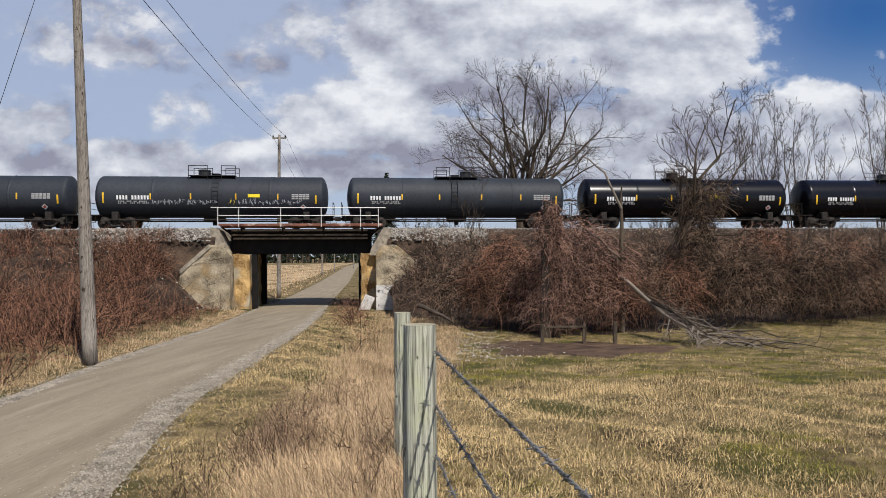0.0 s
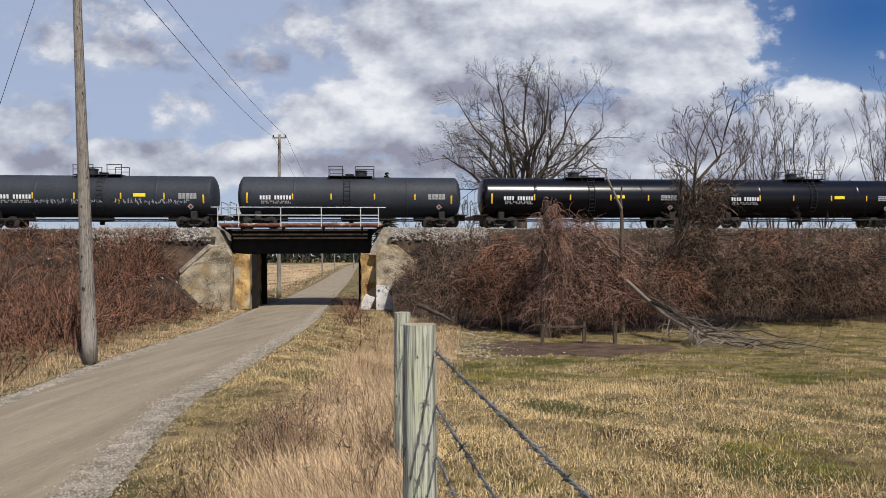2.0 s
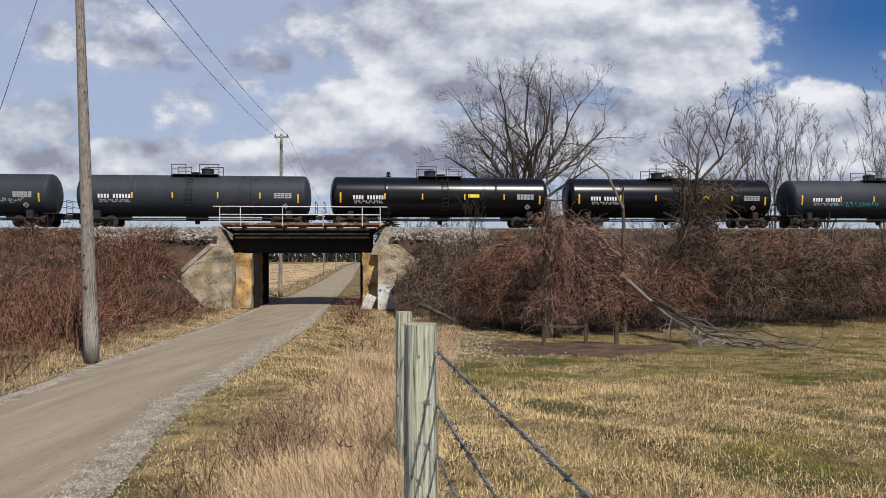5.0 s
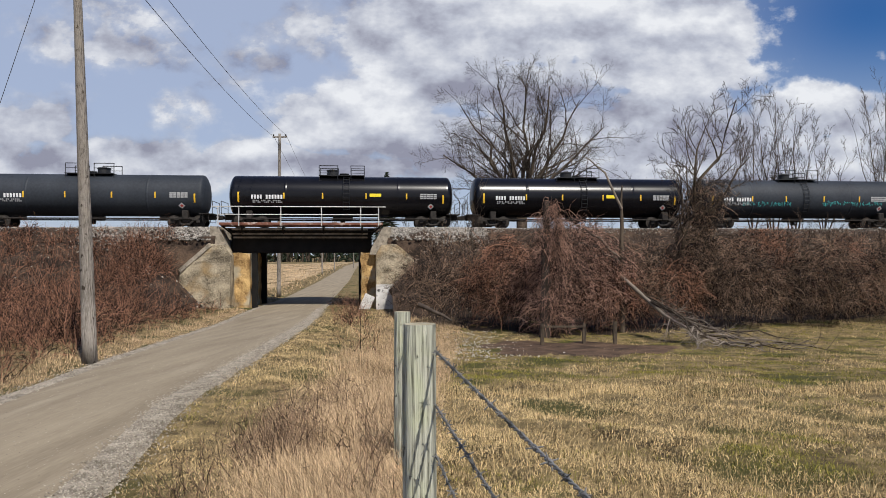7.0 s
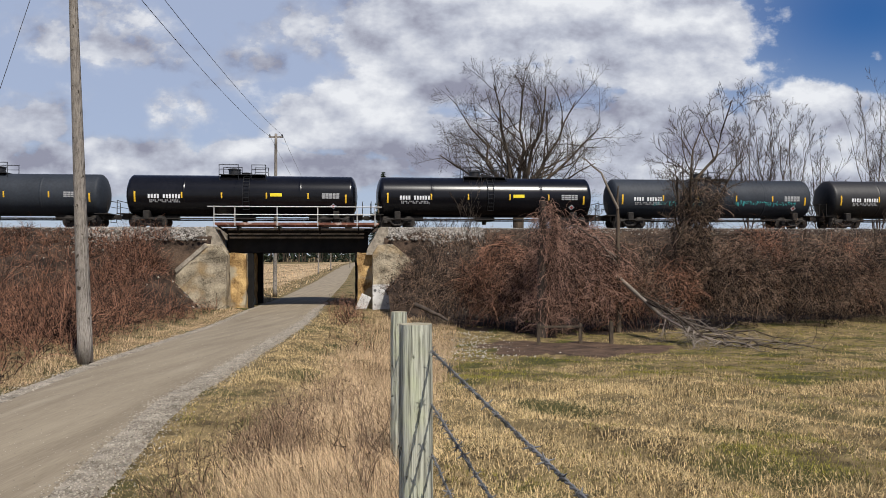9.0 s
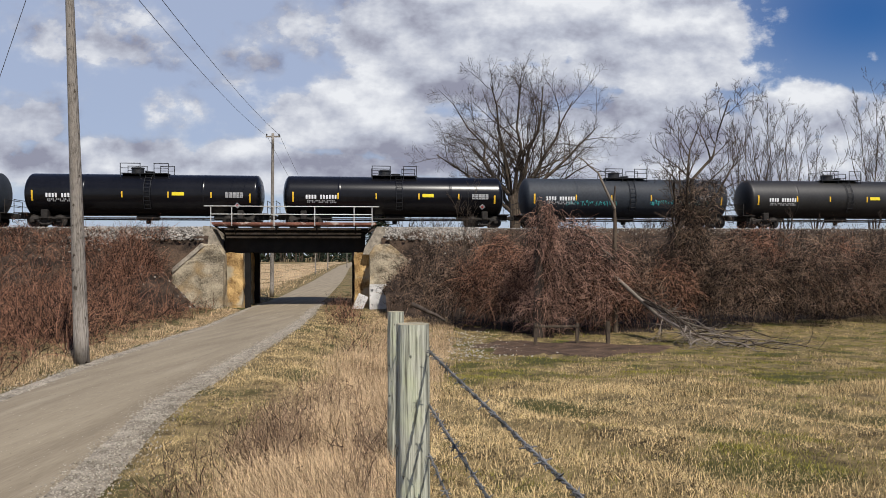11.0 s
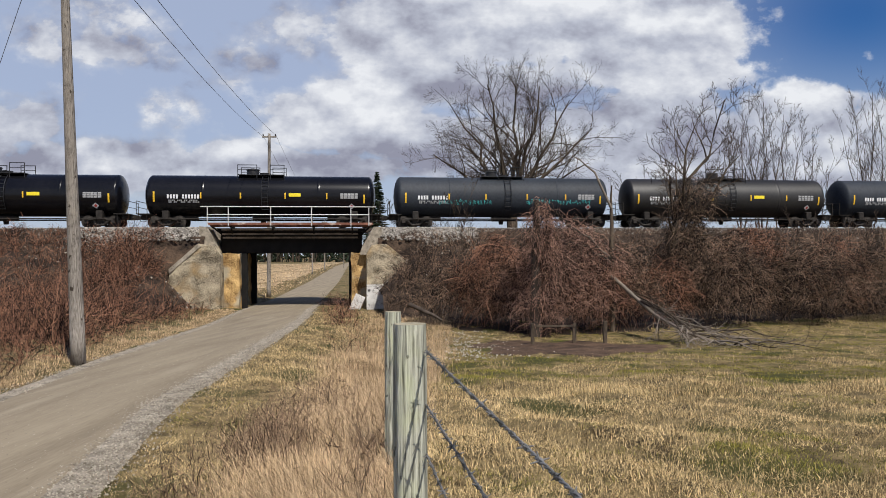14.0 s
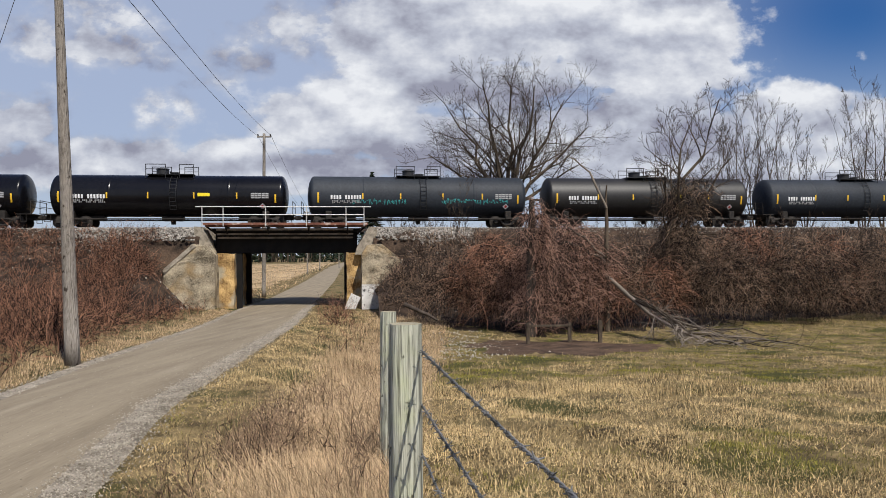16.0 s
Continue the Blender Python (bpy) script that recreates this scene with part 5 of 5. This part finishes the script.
def stones(name, c, size, mat, label, category, seed):
    """Many small uneven stones as one mesh."""
    g = np.random.default_rng(seed)
    n = len(c)
    o = np.array([[1, 0, 0], [-1, 0, 0], [0, 1, 0], [0, -1, 0], [0, 0, 1], [0, 0, -1]], float)
    f = np.array([[0, 2, 4], [2, 1, 4], [1, 3, 4], [3, 0, 4], [2, 0, 5], [1, 2, 5], [3, 1, 5], [0, 3, 5]])
    v = o[None] * (size[:, None, None] * g.uniform(.55, 1.25, (n, 6, 1)))
    a = g.uniform(0, 6.28, n)
    ca, sa = np.cos(a)[:, None], np.sin(a)[:, None]
    v = np.stack([v[..., 0] * ca - v[..., 1] * sa, v[..., 0] * sa + v[..., 1] * ca, v[..., 2] * .7 + v[..., 0] * .3], -1) + c[:, None]
    F = (np.arange(n) * 6)[:, None, None] + f[None]
    return tagged(new(name, raw_mesh(name, v.reshape(-1, 3), F.reshape(-1, 3), M[mat])), label, category, kind="stuff")


def build_stones():
    g = np.random.default_rng(31)
    n = 16000
    near = g.random(n) < .6
    s = np.where(near, np.where(g.random(n) < .5, g.uniform(-19, -10.2, n), g.uniform(2.1, 9, n)), np.where(g.random(n) < .4, g.uniform(-34, -10.2, n), g.uniform(2.1, 46, n)))
    q = 54.6 - np.abs(g.normal(0, 1.0, n)) * np.where(near, 1.25, .8)
    q = np.where(g.random(n) < .25, g.uniform(54, 55.8, n), q)
    x, y = s * math.cos(TH) - q * math.sin(TH), s * math.sin(TH) + q * math.cos(TH)
    stones("ballast", np.stack([x, y, embank_z(s, q) + .03], -1), np.where(near, g.uniform(.06, .15, n), g.uniform(.04, .10, n)), "ballast", "grey crushed-stone ballast along the track shoulder", "ballast", 32)
    n = 12000
    y = 4.5 * np.exp(g.random(n) * math.log(52 / 4.5))
    x = road_right(y) + np.clip(g.normal(.12, .2, n), -.5, .7)
    z = 1.65 - drop_road(y) + .035
    stones("gravel", np.stack([x, y, z], -1), g.uniform(.005, .017, n) * (1 + y / 45), "pebble", "loose pale gravel stones on the road edge", "gravel", 33)
    n = 2600
    y = 6 * np.exp(g.random(n) * math.log(50 / 6))
    x = road_left(y) + g.normal(-.05, .16, n)
    stones("gravel", np.stack([x, y, 1.65 - drop_road(y) + .035], -1), g.uniform(.006, .02, n) * (1 + y / 60), "pebble", "loose pale gravel stones on the road edge", "gravel", 34)
    n = 2600
    y = 5 * np.exp(g.random(n) * math.log(45 / 5))
    u = g.random(n)
    x = road_left(y) * (1 - u) + road_right(y) * u
    stones("gravel", np.stack([x, y, 1.65 - drop_road(y) + .022 + .05 * (1 - (2 * u - 1) ** 2)], -1), g.uniform(.003, .010, n) * (1 + y / 50), "pebble", "small stones scattered on the packed road", "gravel", 37)
    n = 520
    x, y = g.normal(1.1, 1.0, n), g.uniform(22.5, 36, n)
    stones("leaf_litter", np.stack([x, y, ground_z(x, y) + .03], -1), g.uniform(.018, .05, n), "litter", "pale fallen leaves scattered on the grass", "litter", 35)
    n = 700
    s, q = g.uniform(-40, 45, n), g.uniform(43, 52, n)
    x, y = s * math.cos(TH) - q * math.sin(TH), s * math.sin(TH) + q * math.cos(TH)
    ok = (s < -12) | (s > 4)
    stones("leaf_litter", np.stack([x, y, embank_z(s, q) + .25], -1)[ok], g.uniform(.03, .09, ok.sum()), "litter", "pale fallen leaves caught in the brush", "litter", 36)


def blades(name, base, height, width, mat, label, seed, lean=.35, category="grass"):
    """Flat curved blades, two faces each."""
    g = np.random.default_rng(seed)
    n = len(base)
    a = g.uniform(0, 6.28, n)
    side = np.stack([np.cos(a), np.sin(a), np.zeros(n)], -1) * (width / 2)[:, None]
    b = g.uniform(0, 6.28, n)
    tl = np.abs(g.normal(0, lean, n))
    d = np.stack([np.cos(b) * np.sin(tl), np.sin(b) * np.sin(tl), np.cos(tl)], -1)
    mid = base + d * (height * .5)[:, None]
    d2 = d + np.stack([np.cos(b), np.sin(b), -.4 + 0 * b], -1) * (tl * .9)[:, None]
    d2 /= np.linalg.norm(d2, axis=1, keepdims=True)
    tip = mid + d2 * (height * .55)[:, None]
    v = np.stack([base - side, base + side, mid - side * .8, mid + side * .8, tip - side * .15, tip + side * .15], 1)
    f = np.array([[0, 1, 3, 2], [2, 3, 5, 4]])
    F = (np.arange(n) * 6)[:, None, None] + f[None]
    return tagged(new(name, raw_mesh(name, v.reshape(-1, 3), F.reshape(-1, 4), M[mat])), label, category, kind="stuff")


def turf(name, base, height, width, mat, label, seed, lean=.9):
    """Short blades of one face each."""
    g = np.random.default_rng(seed)
    n = len(base)
    a, c = g.uniform(0, 6.28, n), g.uniform(0, 6.28, n)
    side = np.stack([np.cos(a), np.sin(a), np.zeros(n)], -1) * (width / 2)[:, None]
    tl = np.minimum(1.45, np.abs(g.normal(.7, lean, n)))
    tip = base + np.stack([np.cos(c) * np.sin(tl), np.sin(c) * np.sin(tl), np.cos(tl)], -1) * height[:, None]
    v = np.stack([base - side, base + side, tip], 1)
    return tagged(new(name, raw_mesh(name, v.reshape(-1, 3), np.arange(n * 3).reshape(-1, 3), M[mat])), label, "grass", kind="stuff")


def sward(name, base, way, height, width, mat, label, seed, lean=.75):
    """Bent blades that lean the way they are given, each tapering to a point."""
    g = np.random.default_rng(seed)
    n = len(base)
    a = g.uniform(0, 6.28, n)
    side = np.stack([np.cos(a), np.sin(a), np.zeros(n)], -1) * (width / 2)[:, None]
    way = way + g.normal(0, .6, n)
    out = np.stack([np.cos(way), np.sin(way), np.zeros(n)], -1)
    tl = np.clip(g.normal(lean, .4, n), .05, 1.35)[:, None]
    up = np.array([0, 0, 1.0])
    mid = base + (out * np.sin(tl) + up * np.cos(tl)) * (height * .5)[:, None]
    t2 = np.minimum(tl + g.uniform(.1, .8, n)[:, None], 1.75)
    tip = mid + (out * np.sin(t2) + up * np.cos(t2)) * (height * .5)[:, None]
    v = np.stack([base - side, base + side, mid - side * .75, mid + side * .75, tip], 1)
    F = (np.arange(n) * 5)[:, None, None] + np.array([[0, 1, 3], [0, 3, 2], [2, 3, 4]])[None]
    return tagged(new(name, raw_mesh(name, v.reshape(-1, 3), F.reshape(-1, 3), M[mat])), label, "grass", kind="stuff")


def patch(x, y, f, ph):
    return np.sin(x * f + ph + 1.7 * np.sin(y * f * .7 + ph)) * np.cos(y * f * 1.1 - ph + np.sin(x * f * .6))


def build_grass():
    g = np.random.default_rng(41)

    def field(n, x_of, y0, y1, size=.045):
        """Blades in tufts and singly: places, and the way that each one leans."""
        y = y0 * np.exp(g.random(n) * math.log(y1 / y0))
        x = x_of(n, y)
        k = g.integers(0, n // 26, n)
        tuft = g.random(n) < .7
        dx, dy = g.normal(0, size, n) * (1 + y[k] / 9), g.normal(0, size, n) * (1 + y[k] / 9)
        way = np.where(tuft, np.arctan2(dy, dx), g.uniform(-1.2, 2.2, n))
        return np.where(tuft, x[k] + dx, x), np.where(tuft, y[k] + dy, y), way

    # pasture right of the fence
    x, y, way = field(350000, lambda n, y: -.35 + (1.0 + y * .68) * g.random(n), 2.6, 42)
    p = .8 * patch(x, y, .75, .4) + .7 * patch(x, y, 2.1, 2.0) + .4 * patch(x, y, 5.3, 1.0) + g.normal(0, .35, len(x)) + np.interp(y, [3, 6, 8, 10, 12.5, 14, 16, 22, 27, 36], [-.45, -.3, -.5, -.8, -.9, -.1, .9, .7, 1.1, 1.0])
    bare = (in_mud(x, y) & (g.random(len(x)) < .95)) | (patch(x, y, 1.3, 4.0) + g.normal(0, .1, len(x)) > .93)
    x, y, way, p = x[~bare], y[~bare], way[~bare], p[~bare]
    sc = .7 + y / 18
    base = np.stack([x, y, ground_z(x, y) - .01], -1)
    near, green = y < 12, p > .35
    tall = g.uniform(.04, .10, len(x)) * np.clip(1.0 - .35 * p, .7, 1.7)
    k = near & green
    sward("grass", base[k], way[k], g.uniform(.025, .07, k.sum()), .0048 * sc[k], "green_grass", "short green and yellow pasture grass", 42, .8)
    k = near & ~green
    thatch = k & (g.random(len(x)) < .5)
    k = k & ~thatch
    sward("grass", base[k], way[k], tall[k], .0038 * sc[k], "pale_straw", "dry straw-coloured pasture grass in matted tufts", 43, 1.12)
    turf("grass", base[thatch] + np.array([0, 0, .012]), g.uniform(.03, .08, thatch.sum()), .0062 * sc[thatch], "pale_straw", "flattened dry thatch between the tufts", 144, 1.1)
    k = ~near & green
    turf("grass", base[k], g.uniform(.03, .08, k.sum()), .0065 * sc[k], "green_grass", "short green pasture grass near the thicket", 142, .9)
    k = ~near & ~green
    turf("grass", base[k], tall[k] * 1.2, .0062 * sc[k], "pale_straw", "pale dry pasture grass in a band", 143, .75)
    k = g.integers(0, len(x), 1300)
    blades("grass_stalk", base[k], g.uniform(.12, .32, len(k)), .0028 * sc[k], "pale_straw", "thin bleached stalks standing in the pasture", 49, .45)
    # rough strip between road and fence
    x, y, way = field(190000, lambda n, y: (road_right(y) + .42) + (-.25 - road_right(y) - .42 + np.clip((y - 9) * .04, 0, 1.2)) * g.random(n), 3.0, 48, .06)
    edge = (x - road_right(y) - .6) / np.maximum(.5, -.9 - road_right(y))
    tan = edge + g.normal(0, .1, len(x)) + .12 * patch(x, y, 1.1, .3) > .50
    base = np.stack([x, y, ground_z(x, y) - .01], -1)
    sc = .7 + y / 18
    far = y > 14
    turf("tall_grass", base[tan & far], g.uniform(.10, .34, (tan & far).sum()), .0050 * sc[tan & far], "straw", "dry tan grass along the far fence line", 148, .6)
    turf("verge_grass", base[~tan & far], g.uniform(.04, .12, (~tan & far).sum()), .0058 * sc[~tan & far], "pale_straw", "flattened yellow grass along the far verge", 149, .9)
    x, y, way, base, sc, tan = x[~far], y[~far], way[~far], base[~far], sc[~far], tan[~far]
    k = tan & (g.random(len(x)) < .55)
    sward("tall_grass", base[k], way[k], g.uniform(.08, .26, k.sum()), .0042 * sc[k], "straw", "matted dry tan grass along the fence", 48, .9)
    k = tan & ~k
    sward("tall_grass", base[k], way[k] * .3 + 2.6, g.uniform(.15, .42, k.sum()), .0036 * sc[k], "straw", "tall dry tan grass along the fence", 44, .55)
    green = patch(x, y, .9, 1.0) + .5 * patch(x, y, 3.1, 2.0) + g.normal(0, .5, len(x)) > .75
    k = ~tan & ~green
    sward("verge_grass", base[k], way[k], g.uniform(.03, .085, k.sum()), .0048 * sc[k], "pale_straw", "flattened yellow verge grass by the road", 45, 1.0)
    k = ~tan & green
    sward("verge_grass", base[k], way[k], g.uniform(.025, .07, k.sum()), .0045 * sc[k], "green_grass", "sparse green verge grass by the road", 46, .85)
    # left verge
    y = 9 * np.exp(g.random(20000) * math.log(50 / 9))
    x = road_left(y) - .25 - np.abs(g.normal(0, .55, len(y)))
    blades("verge_grass", np.stack([x, y, ground_z(x, y) - .01], -1), g.uniform(.05, .22, len(x)) * np.clip((road_left(y) - x) / 1.2, .25, 1.3), .005 * (.7 + y / 18), "straw", "dry tan grass along the road", 47, .55)
    # dead weeds
    W = []
    for k, (cx, cy, n, r) in enumerate(((-1.5, 6.9, 230, .2), (-1.75, 8.0, 110, .25), (-1.3, 9.2, 90, .35), (-2.2, 6.2, 70, .22), (-2.0, 11, 70, .5), (-.55, 5.4, 40, .12), (-.62, 6.7, 40, .12), (-4.5, 36, 40, .4), (-4.7, 38, 60, .4), (-5.2, 43, 80, .5), (-2.8, 24, 30, .5), (-1.6, 17, 20, .5))):
        def near(gg, m, cx=cx, cy=cy, r=r):
            x, y = cx + gg.normal(0, r, m), cy + gg.normal(0, r * 1.2, m)
            return np.stack([x, y, ground_z(x, y) - .02], -1)
        hh = (.25, .65) if cy < 20 else (.6, 1.6)
        W.append(stems(n, near, hh, .35, .3, 4, (.003, .006) if cy < 20 else (.006, .011), 100 + k, .05))
        W.append(stems(n * 2, lambda gg, m, near=near, hh=hh: near(gg, m) + np.stack([gg.normal(0, .05, m), gg.normal(0, .05, m), gg.uniform(.1, .8, m) * hh[1]], -1), (.06, .2) if cy < 20 else (.2, .5), .9, .4, 4, (.002, .0045) if cy < 20 else (.005, .008), 200 + k, .0))
    cut = 14
    P, R = np.concatenate([w[0] for w in W[cut:]]), np.concatenate([w[1] for w in W[cut:]])
    tagged(new("weeds", tubes("weeds", P, R, M["brush_red"])), "red-brown dead weeds by the underpass", "weeds", kind="stuff")
    P, R = np.concatenate([w[0] for w in W[:cut]]), np.concatenate([w[1] for w in W[:cut]])
    tagged(new("weeds", tubes("weeds", P, R, M["weed"])), "dead brown branching weeds in the tall grass", "weeds", kind="stuff")


def build_beyond():
    """What is seen through the underpass."""
    g = np.random.default_rng(51)
    v = np.array([(-150, 69, -1.93), (-17.6, 69, -1.93), (-20.5, 106, -1.93), (-36.5, 257, -1.93), (-47, 395, -1.93), (-300, 395, -1.93)])
    tagged(new("stubble_field", raw_mesh("stubble_field", v, np.array([[0, 1, 2, 3, 4, 5]]), M["stubble"])), "tan corn stubble field beyond the railway", "field", kind="structure")
    n = 12000
    y = 62 * np.exp(g.random(n) * math.log(300 / 62))
    x = road_left(y) - .4 - g.random(n) * (.12 * y + 6)
    blades("far_grass", np.stack([x, y, ground_z(x, y)], -1), g.uniform(.1, .4, n), .02 + y / 4000, "straw", "dry grass and stubble beyond the railway", 52, .6)
    for x, y, h in ((-24.0, 148, 10.5), (-26.5, 182, 10), (-27, 225, 10), (-29.5, 300, 9)):
        build_pole((x, y, -2.1), (x, y, h), .15, .1, "far wooden utility pole beside the road", .6)
    p = tagged(new("leaning_stake"), "short leaning wooden stake in the dry grass", "stake")
    p.location = (-16.9, 71, -2.0)
    part("shaft", rod(bmesh.new(), (0, 0, 0), (-.35, 0, 1.0), .07, .06, 8), M["dead"], p)


def build_all():
    build_ground()
    build_road()
    build_embankment()
    build_bridge()
    build_track()
    build_train()
    build_poles()
    build_fence()
    build_trees()
    build_brush()
    build_snag()
    build_mud()
    build_thicket_soil()
    build_stones()
    build_grass()
    build_beyond()


build_all()


# ---- what moves ----
def motions():
    steps = [i * .16 for i in range(100)] + [16.0]
    for car, wheels, s in CARS:
        rows = []
        for i in range(33):
            t = i * .5
            rows.append((t, Matrix.Translation(on_track(s - run(t), TRACK_Q, RAIL_Z)) @ Matrix.Rotation(TH, 4, "Z")))
        walk(car, rows)
        for w in wheels:
            x = w.location.x
            walk(w, [(t, pose(x, 0, 0, 0, -math.degrees(run(t) / .457), 0)) for t in steps])


motions()
